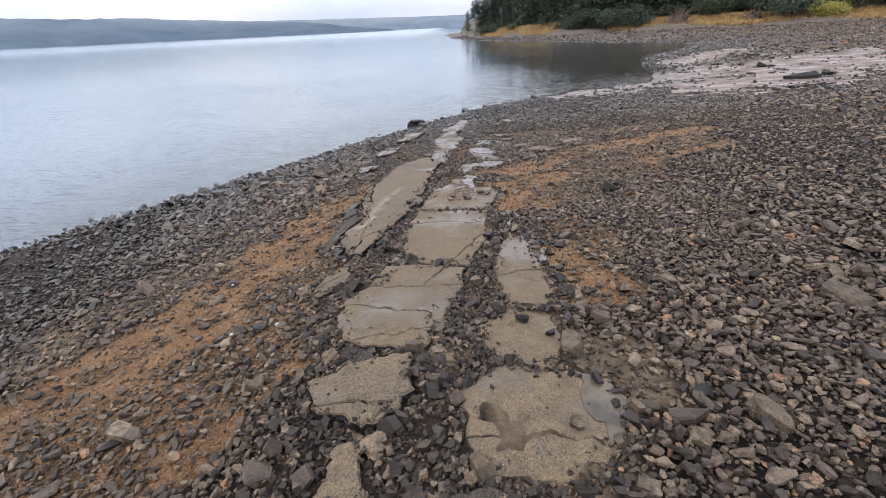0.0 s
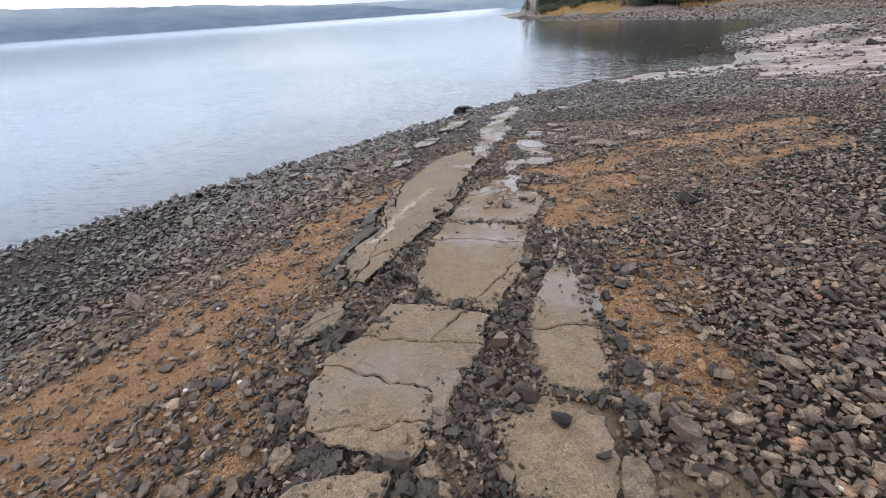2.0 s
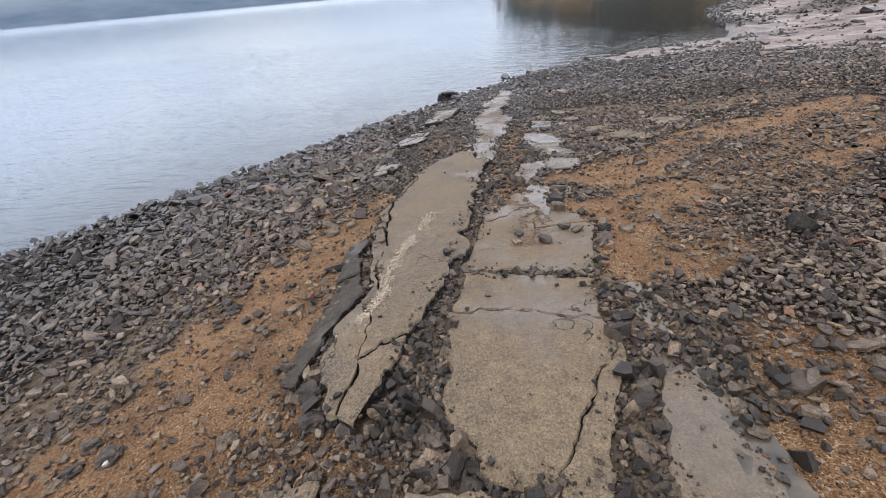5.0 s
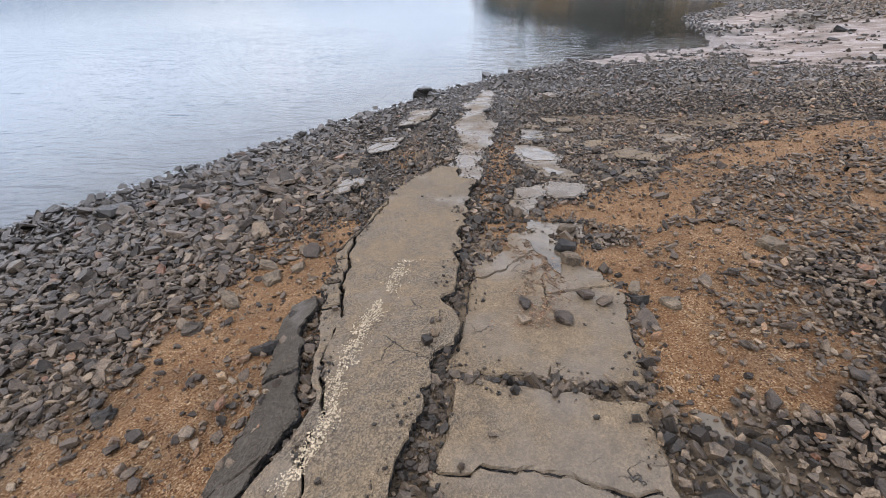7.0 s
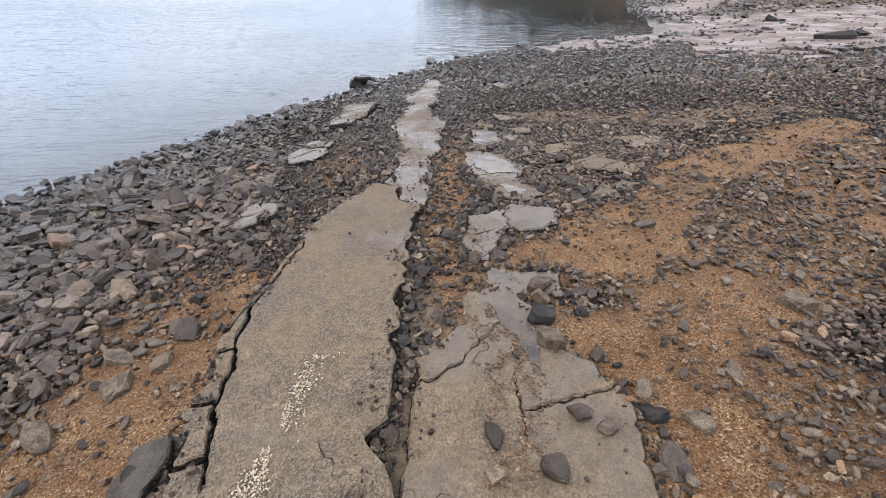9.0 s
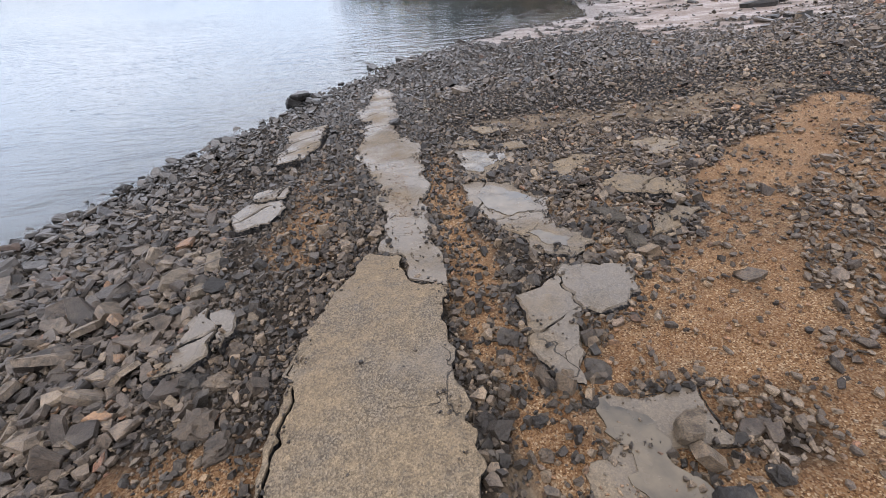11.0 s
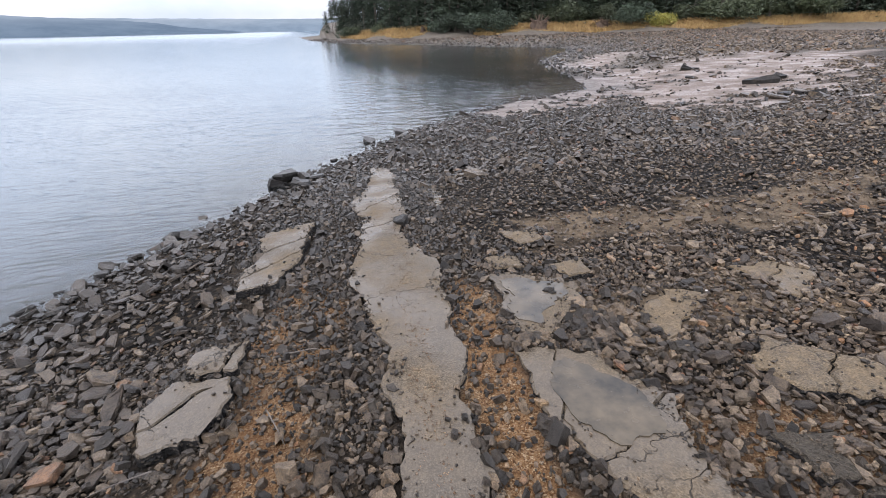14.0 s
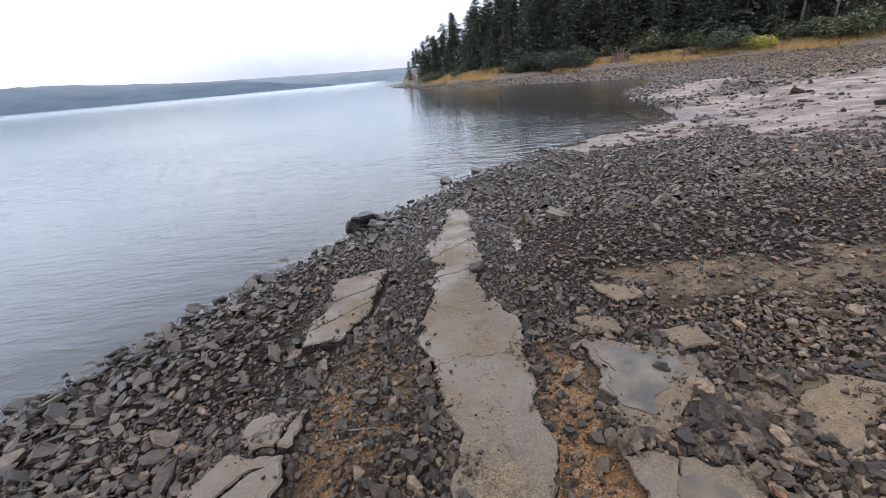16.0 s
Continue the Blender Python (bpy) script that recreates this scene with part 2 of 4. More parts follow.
def water_material():
    n = Nodes("lake_water")
    pos = n.where()
    stretch = n.add("ShaderNodeMapping", Vector=pos)
    stretch.inputs["Rotation"].default_value = (0, 0, radians(28))
    stretch.inputs["Scale"].default_value = (0.5, 1.6, 1)
    sv = stretch.outputs[0]
    waves = n.math("ADD", n.math("MULTIPLY", n.noise(1.7, 3, 0.5, sv), 0.75), n.math("MULTIPLY", n.noise(6.5, 2, 0.5, sv), 0.34))
    calm = n.ramp(n.noise(0.09, 3, 0.5, pos), [(0.38, 0.65), (0.62, 1.0)])
    off = n.add("ShaderNodeVectorMath")
    off.operation = "DISTANCE"
    n.put(off.inputs[0], pos)
    n.put(off.inputs[1], (-2.0, 10.0, WATER))
    lee = n.add("ShaderNodeMapRange")
    for i, v in enumerate((off.outputs["Value"], 5.0, 32.0, 1.0, 0.32)):
        n.put(lee.inputs[i], v)
    calm = n.math("MULTIPLY", calm, lee.outputs[0])
    nor = n.bump(n.math("MULTIPLY", waves, calm), 1.0, 0.055)
    clear = n.attr("clear")
    deep = n.add("ShaderNodeBsdfDiffuse", Color=(0.05, 0.066, 0.078, 1))
    see = n.add("ShaderNodeBsdfTransparent", Color=(0.78, 0.74, 0.66, 1))
    body = n.add("ShaderNodeMixShader")
    n.put(body.inputs[0], clear)
    n.put(body.inputs[1], deep.outputs[0])
    n.put(body.inputs[2], see.outputs[0])
    open_lake = n.add("ShaderNodeMapRange")
    for i, v in enumerate((n.add("ShaderNodeSeparateXYZ", Vector=pos).outputs[0], 10.0, -14.0, 0.0, 1.0)):
        n.put(open_lake.inputs[i], v)
    out_there = n.add("ShaderNodeMapRange")
    for i, v in enumerate((off.outputs["Value"], 25.0, 260.0, 0.0, 0.07)):
        n.put(out_there.inputs[i], v)
    chop = n.math("ADD", n.math("MULTIPLY", open_lake.outputs[0], out_there.outputs[0]), 0.055)
    gloss = n.add("ShaderNodeBsdfGlossy", Color=(0.91, 0.965, 1.0, 1), Roughness=chop, Normal=nor)
    fres = n.add("ShaderNodeFresnel", IOR=1.333, Normal=nor)
    top = n.add("ShaderNodeMixShader")
    n.put(top.inputs[0], fres.outputs[0])
    n.put(top.inputs[1], body.outputs[0])
    n.put(top.inputs[2], gloss.outputs[0])
    n.put(n.out.inputs[0], top.outputs[0])
    return n.m


mat_water = water_material()


def puddle_material():
    n = Nodes("muddy_puddle")
    pos = n.where()
    col = n.ramp(n.noise(5, 5, 0.6, pos), [(0.35, (0.022, 0.019, 0.015)), (0.65, (0.085, 0.066, 0.044))])
    return n.done(col, n.ramp(n.noise(7, 4, 0.6, pos), [(0.4, 0.07), (0.7, 0.4)]), n.bump(n.noise(11, 2, 0.5, pos), 0.03, 0.01), IOR=1.33)


mat_puddle = puddle_material()


def simple(name, stops, scale, rough, bump=0.4, dist=0.02, single=False):
    n = Nodes(name)
    pos = n.where()
    f = n.noise(scale, 6, 0.65, pos)
    col = n.ramp(f, stops)
    if single:
        r = n.add("ShaderNodeObjectInfo").outputs["Random"]
        col = n.mix(0.5, col, n.ramp(r, [(0.0, 0.3), (1.0, 1.15)]), "MULTIPLY")
    return n.done(col, rough, n.bump(f, bump, dist))


mat_paint = simple("worn_road_paint", [(0.3, (0.17, 0.135, 0.09)), (0.7, (0.38, 0.31, 0.21))], 40, 0.7)
mat_bark = simple("conifer_bark", [(0.3, (0.05, 0.04, 0.035)), (0.7, (0.14, 0.12, 0.10))], 6, 0.9)
mat_needles = simple("spruce_needles", [(0.3, (0.014, 0.024, 0.014)), (0.7, (0.04, 0.058, 0.030))], 0.6, 0.75, 0.2, 0.05, True)
mat_shrub = simple("shrub_leaves", [(0.3, (0.024, 0.034, 0.016)), (0.7, (0.07, 0.085, 0.036))], 1.2, 0.7, 0.2, 0.05, True)
mat_yellow = simple("yellowing_leaves", [(0.3, (0.10, 0.12, 0.03)), (0.7, (0.36, 0.30, 0.05))], 2.0, 0.7)
mat_grass = simple("dry_orange_grass", [(0.3, (0.20, 0.115, 0.04)), (0.7, (0.46, 0.31, 0.13))], 1.5, 0.8)
mat_roots = simple("weathered_roots", [(0.3, (0.035, 0.022, 0.016)), (0.7, (0.12, 0.08, 0.055))], 3, 0.9)


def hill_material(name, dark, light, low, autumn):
    """Distant wooded hill; daylight and damp-air haze are painted into its own glow."""
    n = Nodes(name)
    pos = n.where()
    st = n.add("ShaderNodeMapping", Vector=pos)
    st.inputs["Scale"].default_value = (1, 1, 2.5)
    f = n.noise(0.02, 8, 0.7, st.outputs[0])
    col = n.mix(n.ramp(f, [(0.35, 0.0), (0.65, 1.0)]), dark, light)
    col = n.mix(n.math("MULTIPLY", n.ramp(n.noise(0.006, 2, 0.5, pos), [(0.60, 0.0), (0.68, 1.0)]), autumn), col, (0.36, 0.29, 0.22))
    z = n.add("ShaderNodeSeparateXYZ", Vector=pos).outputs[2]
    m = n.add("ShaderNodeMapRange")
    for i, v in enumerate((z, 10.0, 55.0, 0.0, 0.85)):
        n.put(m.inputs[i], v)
    painted_haze = n.math("MULTIPLY", m.outputs[0], n.ramp(n.noise(0.004, 4, 0.5, pos), [(0.35, 0.2), (0.7, 1.4)]), True)
    col = n.mix(painted_haze, col, low)
    # the hill emits this hazed colour itself, whatever light falls on it
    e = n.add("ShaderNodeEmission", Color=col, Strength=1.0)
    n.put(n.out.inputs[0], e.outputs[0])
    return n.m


# ---- plan helpers ----
def smooth(a, b, x):
    t = np.clip((x - a) / (b - a), 0, 1)
    return t * t * (3 - 2 * t)


rng = np.random.default_rng(7)
LATTICE = rng.random((256, 256))


def vnoise(x, y):
    """Smooth value noise, 0 to 1, one cell a metre."""
    xi, yi = np.floor(x).astype(int), np.floor(y).astype(int)
    u, v = x - xi, y - yi
    u, v = u * u * (3 - 2 * u), v * v * (3 - 2 * v)
    g = lambda a, b: LATTICE[a % 256, b % 256]
    return (g(xi, yi) * (1 - u) + g(xi + 1, yi) * u) * (1 - v) + (g(xi, yi + 1) * (1 - u) + g(xi + 1, yi + 1) * u) * v


def fnoise(x, y, octaves=4):
    s, a, tot = 0, 1.0, 0
    for k in range(octaves):
        s = s + a * vnoise(x * 2**k + 17.3 * k, y * 2**k + 9.1 * k)
        tot += a
        a *= 0.5
    return s / tot


def inside(poly, x, y):
    p = np.asarray(poly, float)
    hit = np.zeros(np.shape(x), bool)
    for (x0, y0), (x1, y1) in zip(p, np.roll(p, -1, 0)):
        if y0 != y1:
            hit ^= ((y0 > y) != (y1 > y)) & (x < (x1 - x0) * (y - y0) / (y1 - y0) + x0)
    return hit


def seg_dist(x, y, x0, y0, x1, y1):
    dx, dy = x1 - x0, y1 - y0
    t = np.clip(((x - x0) * dx + (y - y0) * dy) / (dx * dx + dy * dy + 1e-9), 0, 1)
    return np.hypot(x - x0 - t * dx, y - y0 - t * dy)


def edge_dist(poly, x, y, closed=True):
    p = list(poly) + ([poly[0]] if closed else [])
    d = np.full(np.shape(x), 1e9)
    for a, b in zip(p, p[1:]):
        d = np.minimum(d, seg_dist(x, y, *a, *b))
    return d


# the waterline, from behind the walker, round the inlet and out to the wooded cape
SHORE = [(-90, -110), (-25, -17), (-12, 0), (-7.3, 6.0), (-6.3, 7.3), (-5.4, 8.5), (-4.1, 10.2), (-3.0, 11.8), (-1.9, 13.3), (-0.5, 15.1), (0.6, 16.4),
         (1.5, 17.6), (2.6, 18.4), (3.9, 19.5), (5.2, 20.5), (6.8, 21.6), (10.4, 22.9), (12.6, 27.4), (16.6, 38.4), (25.4, 48.1), (29, 54), (28, 62),
         (23, 67), (18, 80), (11, 92), (6.7, 102), (2, 135), (-0.7, 188), (12, 260), (90, 480), (500, 900)]
LAND = SHORE + [(4000, 900), (4000, -4000), (-90, -4000)]
BANK = [(7, 125), (11, 112), (18, 101), (28, 93), (40, 87), (55, 81), (75, 73), (100, 60), (140, 30)]
WOODS = BANK + [(400, 30), (400, 700), (60, 420), (12, 230), (6, 150)]


def ground_z(x, y):
    x, y = np.asarray(x, float), np.asarray(y, float)
    d = edge_dist(SHORE, x, y, False)
    land = inside(LAND, x, y)
    left = np.minimum(0, x + 0.8)
    yc = np.clip(y, -15, 20)
    near = 0.0613 - 0.0928 * yc + 0.0371 * np.clip(x, -9, 22) + left * (0.1979 - 0.0125 * np.clip(yc, -4, 13))
    near = np.maximum(near, WATER + 0.03)
    far = WATER + 0.055 * np.minimum(d, 14) + 0.016 * np.clip(d - 14, 0, 60)
    z = near + (far - near) * smooth(11.5, 19, y)
    k = np.exp(-((d / 0.9) ** 2))
    z = z + (WATER + 0.11 * d - z) * k
    # grassy bank under the wood
    b = edge_dist(BANK, x, y, False)
    w = inside(WOODS, x, y)
    z = z + np.where(w, 1.1 * smooth(0, 3, b) + 0.035 * np.minimum(b, 120), 0)
    shelf = 1 - 0.8 * smooth(3, 9, x) * smooth(18, 23, y)
    bed = WATER - 0.02 - shelf * (0.13 * np.minimum(d, 6) + 0.05 * np.clip(d - 6, 0, 80))
    z = np.where(land, z, bed)
    for x0, y0, x1, y1, r in TARRY:
        z = z + np.where(land, 0.011 * (1 - smooth(r * 0.6, r * 1.2, seg_dist(x, y, x0, y0, x1, y1))), 0)
    fade = 1 / (1 + np.hypot(x, y - 7) / 60)
    return z + np.where(land, (0.05 * (fnoise(x * 1.1, y * 1.1, 4) - 0.5) + 0.02 * (fnoise(x * 7, y * 7, 3) - 0.5)) * fade, 0)


def gz(x, y):
    return float(ground_z(np.array([x]), np.array([y]))[0])


# ---- broken road: outlines of the slabs on the plan ----
SLABS = []


def lay(outline, height, kind, cracks=()):
    """One slab of the road: its outline on the plan, how proud it lies, its surface, and cracks as (x, y, degrees)."""
    SLABS.append((outline, height, kind, list(cracks)))


lay([(0.0, 1.55), (0.29, 1.78), (0.53, 1.7), (0.74, 1.56), (0.76, 1.32), (0.64, 1.12), (0.42, 1.02), (0.2, 1.04), (0.0, 1.2), (0.03, 1.38)], 0.022, "silt", [(0.3, 1.25, -5)])
lay([(0.16, 2.12), (0.4, 2.36), (0.7, 2.27), (0.68, 1.9), (0.56, 1.72), (0.25, 1.8)], 0.022, "silt")
lay([(0.33, 3.0), (0.48, 3.55), (0.6, 3.9), (0.74, 3.5), (0.74, 3.0), (0.7, 2.42), (0.36, 2.34)], 0.012, "silt", [(0.5, 2.95, 10)])
lay([(-0.65, 0.9), (-0.54, 1.26), (-0.4, 1.22), (-0.32, 0.85)], 0.05, "bare")
lay([(-0.8, 1.62), (-0.6, 1.82), (-0.25, 1.86), (-0.2, 1.6), (-0.32, 1.4), (-0.45, 1.32), (-0.7, 1.44)], 0.07, "bare", [(-0.5, 1.5, 10), (-0.35, 1.5, 75)])
lay([(-0.82, 2.5), (-0.7, 2.72), (-0.56, 2.86), (-0.6, 3.16), (-0.3, 3.15), (0.14, 3.05), (0.03, 2.65), (-0.07, 2.3), (-0.15, 1.93), (-0.57, 1.98), (-0.8, 2.16)], 0.045, "silt", [(-0.3, 2.74, -4), (-0.5, 2.42, -14), (-0.5, 2.08, 10), (-0.1, 2.95, 62)])
lay([(-0.4, 4.7), (0.45, 4.57), (0.36, 3.7), (0.16, 3.1), (-0.3, 3.2), (-0.46, 3.55)], 0.035, "silt", [(0.17, 3.5, 66), (0.0, 4.2, -8)])
lay([(-1.0, 3.5), (-0.8, 3.4), (-0.62, 4.1), (-0.5, 4.7), (-0.38, 5.1), (-0.44, 5.3), (-0.37, 5.6), (-0.3, 6.0), (-0.28, 6.5), (-0.24, 6.9), (-0.16, 7.2), (-0.07, 7.44), (-0.24, 7.64), (-0.29, 7.92), (-0.42, 8.03), (-0.58, 7.95), (-0.74, 7.7), (-0.9, 7.42), (-1.1, 6.85), (-1.2, 6.25), (-1.22, 5.6), (-1.1, 5.1), (-0.97, 4.5), (-1.1, 4.2), (-1.15, 3.9)], 0.072, "bare", [(-1.08, 5.5, 96), (-1.13, 5.3, 20), (-1.16, 5.95, 25), (-1.12, 5.62, -8), (-1.0, 4.5, 40), (-0.9, 3.9, 20), (-1.16, 6.3, 78)])
lay([(0.45, 14.7), (0.75, 14.4), (0.5, 12.3), (0.27, 11.0), (0.42, 10.4), (0.32, 9.8), (0.24, 9.4), (0.22, 9.05), (0.1, 8.75), (-0.02, 8.1), (-0.03, 7.9), (-0.05, 7.46), (-0.22, 7.66), (-0.27, 7.95), (-0.38, 8.07), (-0.28, 8.75), (-0.22, 9.3), (-0.32, 9.9), (-0.34, 10.6), (-0.22, 11.1), (-0.05, 11.8), (-0.12, 12.4), (0.2, 13.6)], 0.045, "damp", [(0.1, 11.6, 12), (-0.1, 12.2, 40)])
lay([(0.68, 9.95), (0.9, 9.93), (1.16, 9.7), (1.28, 9.52), (1.18, 9.42), (0.96, 9.28), (0.74, 9.0), (0.58, 9.17), (0.64, 9.6)], 0.03, "wet")
lay([(0.46, 8.99), (0.64, 8.95), (0.89, 8.82), (0.9, 8.64), (1.03, 8.42), (1.0, 8.22), (0.88, 8.03), (0.98, 7.6), (0.8, 7.5), (0.57, 7.68), (0.55, 8.0), (0.44, 8.3), (0.41, 8.67)], 0.034, "wet", [(0.6, 8.2, 30), (0.55, 8.6, 70)])
lay([(1.26, 8.02), (1.46, 7.98), (1.34, 7.77), (1.18, 7.82)], 0.04, "dark")
lay([(1.5, 7.72), (1.78, 7.8), (1.9, 7.7), (1.62, 7.56), (1.36, 7.53)], 0.035, "bare", [(1.6, 7.66, 60)])
lay([(1.27, 7.75), (1.41, 7.73), (1.26, 7.46), (1.17, 7.45), (1.2, 7.6)], 0.03, "dark")
lay([(1.5, 9.18), (1.8, 9.3), (1.98, 9.12), (1.66, 8.88), (1.37, 8.74), (1.4, 8.93)], 0.02, "silt")
lay([(0.24, 7.26), (0.4, 7.32), (0.68, 7.44), (1.05, 7.3), (0.9, 7.03), (0.74, 6.97), (0.5, 7.03), (0.4, 6.76), (0.27, 6.58), (0.16, 6.7), (0.12, 6.85), (0.2, 7.0)], 0.035, "wet", [(0.55, 7.2, 80), (0.3, 6.98, 20)])
lay([(0.15, 6.45), (0.38, 6.5), (0.73, 6.4), (0.7, 6.27), (0.65, 6.12), (0.1, 6.3)], 0.01, "wet")
lay([(1.57, 8.45), (1.86, 8.56), (2.14, 8.15), (2.06, 7.97), (1.83, 7.98), (1.6, 8.2)], 0.05, "bare", [(1.85, 8.2, 30)])
lay([(0.78, 10.3), (1.08, 10.2), (1.1, 9.95), (0.8, 10.0)], 0.05, "bare")
lay([(1.26, 9.92), (1.55, 9.88), (1.46, 9.6), (1.24, 9.62)], 0.05, "bare")
lay([(-1.13, 11.85), (-0.6, 11.85), (-0.64, 11.37), (-0.74, 10.9), (-0.97, 10.43), (-1.25, 10.48), (-1.26, 10.84), (-1.06, 11.18), (-1.15, 11.5)], 0.1, "edge", [(-0.9, 11.3, 15), (-0.95, 10.9, 35)])
lay([(-1.5, 9.7), (-1.41, 9.78), (-1.07, 9.75), (-1.06, 9.56), (-1.17, 9.48), (-1.46, 9.57)], 0.08, "edge", [(-1.15, 9.65, 60)])
lay([(-1.62, 9.3), (-1.52, 9.5), (-1.17, 9.45), (-1.1, 9.28), (-1.2, 8.95), (-1.55, 8.9)], 0.08, "edge", [(-1.35, 9.3, 30)])
lay([(-1.74, 7.37), (-1.69, 7.52), (-1.6, 7.82), (-1.53, 7.93), (-1.47, 7.71), (-1.5, 7.53), (-1.47, 7.41), (-1.58, 7.32)], 0.09, "edge", [(-1.6, 7.6, 20)])
lay([(-1.49, 7.86), (-1.38, 7.8), (-1.35, 7.57), (-1.4, 7.43), (-1.46, 7.48)], 0.09, "edge")
lay([(-0.43, 4.76), (-0.38, 5.12), (-0.31, 5.5), (-0.22, 5.78), (-0.02, 6.0), (0.1, 6.28), (0.3, 6.3), (0.42, 6.02), (0.47, 5.75), (0.63, 5.5), (0.6, 5.1), (0.48, 4.66)], 0.016, "silt", [(0.12, 5.0, 82), (0.2, 5.42, 12), (0.1, 5.85, 38)])
lay([(-1.15, 2.85), (-1.08, 3.15), (-0.9, 3.2), (-0.86, 2.95), (-1.0, 2.72)], 0.06, "bare", [(-1.0, 3.0, 40)])
lay([(1.15, 10.75), (1.5, 10.7), (1.45, 10.45), (1.2, 10.4)], 0.04, "silt")
lay([(-0.05, 1.0), (0.1, 1.05), (0.2, 0.8), (0.0, 0.75)], 0.05, "dark")
lay([(2.4, 9.3), (2.75, 9.25), (2.9, 8.95), (2.5, 8.85)], 0.03, "silt", [(2.6, 9.1, 20)])
SLAB_MATS = {"damp": mat_damp, "edge": mat_damp, "dark": mat_dark, "silt": mat_silted, "bare": mat_bare, "wet": mat_wet}

# zones of the beach: capsules x0, y0, x1, y1, radius
SAND_LAKEWARD = [(-3.9, 0.9, -2.2, 2.9, 0.5), (-2.2, 2.9, -1.75, 4.3, 0.55), (-1.9, 4.2, -1.8, 5.5, 0.55), (-1.5, 5.6, -1.38, 6.6, 0.24), (-1.3, 1.3, -1.0, 1.9, 0.12), (-1.62, 3.9, -1.55, 5.3, 0.22), (-0.95, 9.7, -0.75, 10.4, 0.12), (-1.1, 8.4, -0.9, 8.2, 0.14)]
SAND_INLAND = [(0.3, 6.8, 0.5, 5.75, 0.16), (0.75, 5.75, 1.6, 6.0, 0.36), (1.15, 6.5, 2.4, 7.9, 0.28), (2.4, 7.9, 5.6, 9.4, 0.32), (0.47, 9.9, 0.26, 8.5, 0.17), (0.24, 8.5, 0.14, 7.7, 0.16), (0.1, 7.7, 0.0, 6.4, 0.2), (0.3, 6.5, 0.5, 6.7, 0.16), (0.6, 6.75, 1.0, 6.85, 0.16), (1.0, 6.9, 1.5, 6.7, 0.3), (0.95, 3.2, 1.15, 2.7, 0.16), (0.65, 4.6, 0.9, 5.2, 0.2), (-0.05, 5.85, 0.2, 5.7, 0.14), (3.2, 6.6, 5.0, 7.6, 0.2), (0.9, 5.4, 1.1, 4.6, 0.15)]
GRIT = [(-2.8, 0.5, -1.3, 3.0, 0.9), (-1.7, 3.0, -1.6, 6.3, 0.55), (1.0, 5.5, 2.2, 7.0, 0.7), (0.4, 6.2, 1.2, 7.9, 0.5), (2.5, 6.6, 4.6, 8.6, 0.8), (0.95, 2.5, 1.3, 3.8, 0.3), (-0.9, 8.3, -0.8, 10.2, 0.3)]
SAND = SAND_LAKEWARD + SAND_INLAND
SILT = [(1.7, 10.6, 3.6, 10.1, 0.42), (1.5, 9.2, 2.3, 9.0, 0.35), (-0.6, 9.0, -0.7, 8.6, 0.14), (-2.6, 4.6, -3.6, 3.0, 0.5), (3.5, 10.0, 6.0, 10.5, 0.34), (-0.05, 4.8, 0.2, 6.4, 0.5), (-0.1, 3.2, 0.5, 4.6, 0.22), (0.35, 1.2, 0.55, 3.8, 0.3), (-0.5, 2.6, -0.4, 3.4, 0.25), (-0.05, 1.7, 0.1, 2.8, 0.16), (-0.62, 3.6, -0.42, 4.7, 0.16), (0.5, 3.4, 0.75, 4.6, 0.22), (0.55, 1.2, 0.85, 1.9, 0.25), (0.6, 4.7, 0.6, 5.7, 0.2), (-0.3, 4.9, -0.2, 6.4, 0.14)]
TARRY = [(-0.3, 0.2, -0.25, 3.9, 0.75), (-0.55, 3.9, -0.6, 4.6, 0.2), (-0.1, 6.8, 0.1, 9.0, 0.7), (-0.1, 9.0, 0.2, 14.0, 1.0), (-1.2, 7.0, -0.8, 12.0, 0.5), (0.4, 1.0, 0.6, 4.2, 0.35)]
PALE = [(6.0, 20.0, 9.0, 21.2, 1.2), (5.0, 19.3, 8.5, 19.6, 0.7), (6.8, 22.4, 12, 25.0, 1.6), (8.5, 21.8, 12, 23.5, 1.5), (12, 19.0, 26, 25, 2.8), (9, 21.0, 15, 19.2, 1.7), (13, 24, 24, 27, 3.0), (16, 31, 24, 38, 1.5)]

# standing water: outline, and the height of the slab under it
PUDDLES = [
    ([(0.5, 3.9), (0.62, 3.95), (0.78, 3.6), (0.84, 3.25), (0.76, 2.9), (0.66, 3.05), (0.6, 3.4)], None),
    ([(0.08, 2.45), (0.33, 2.4), (0.3, 2.12), (0.1, 2.08)], None),
    ([(0.62, 1.6), (0.74, 1.5), (0.74, 1.34), (0.66, 1.22), (0.6, 1.36)], 0.022),
    ([(0.29, 6.5), (0.42, 6.36), (0.38, 6.0), (0.3, 5.65), (0.23, 5.88), (0.2, 6.15)], 0.016),
    ([(0.55, 8.8), (0.7, 8.82), (0.84, 8.64), (0.92, 8.36), (0.8, 8.24), (0.62, 8.24), (0.5, 8.5)], 0.034),
    ([(0.64, 7.94), (0.75, 7.93), (0.88, 7.66), (0.82, 7.6), (0.68, 7.72)], 0.034),
    ([(0.72, 9.82), (0.9, 9.84), (1.1, 9.66), (1.16, 9.5), (0.95, 9.38), (0.76, 9.14), (0.66, 9.24)], 0.03),
    ([(0.95, 12.9), (1.1, 13.0), (1.05, 12.2), (0.9, 12.0)], None),
    ([(0.62, 4.5), (0.75, 4.4), (0.8, 4.05), (0.66, 4.0), (0.58, 4.25)], None),
]


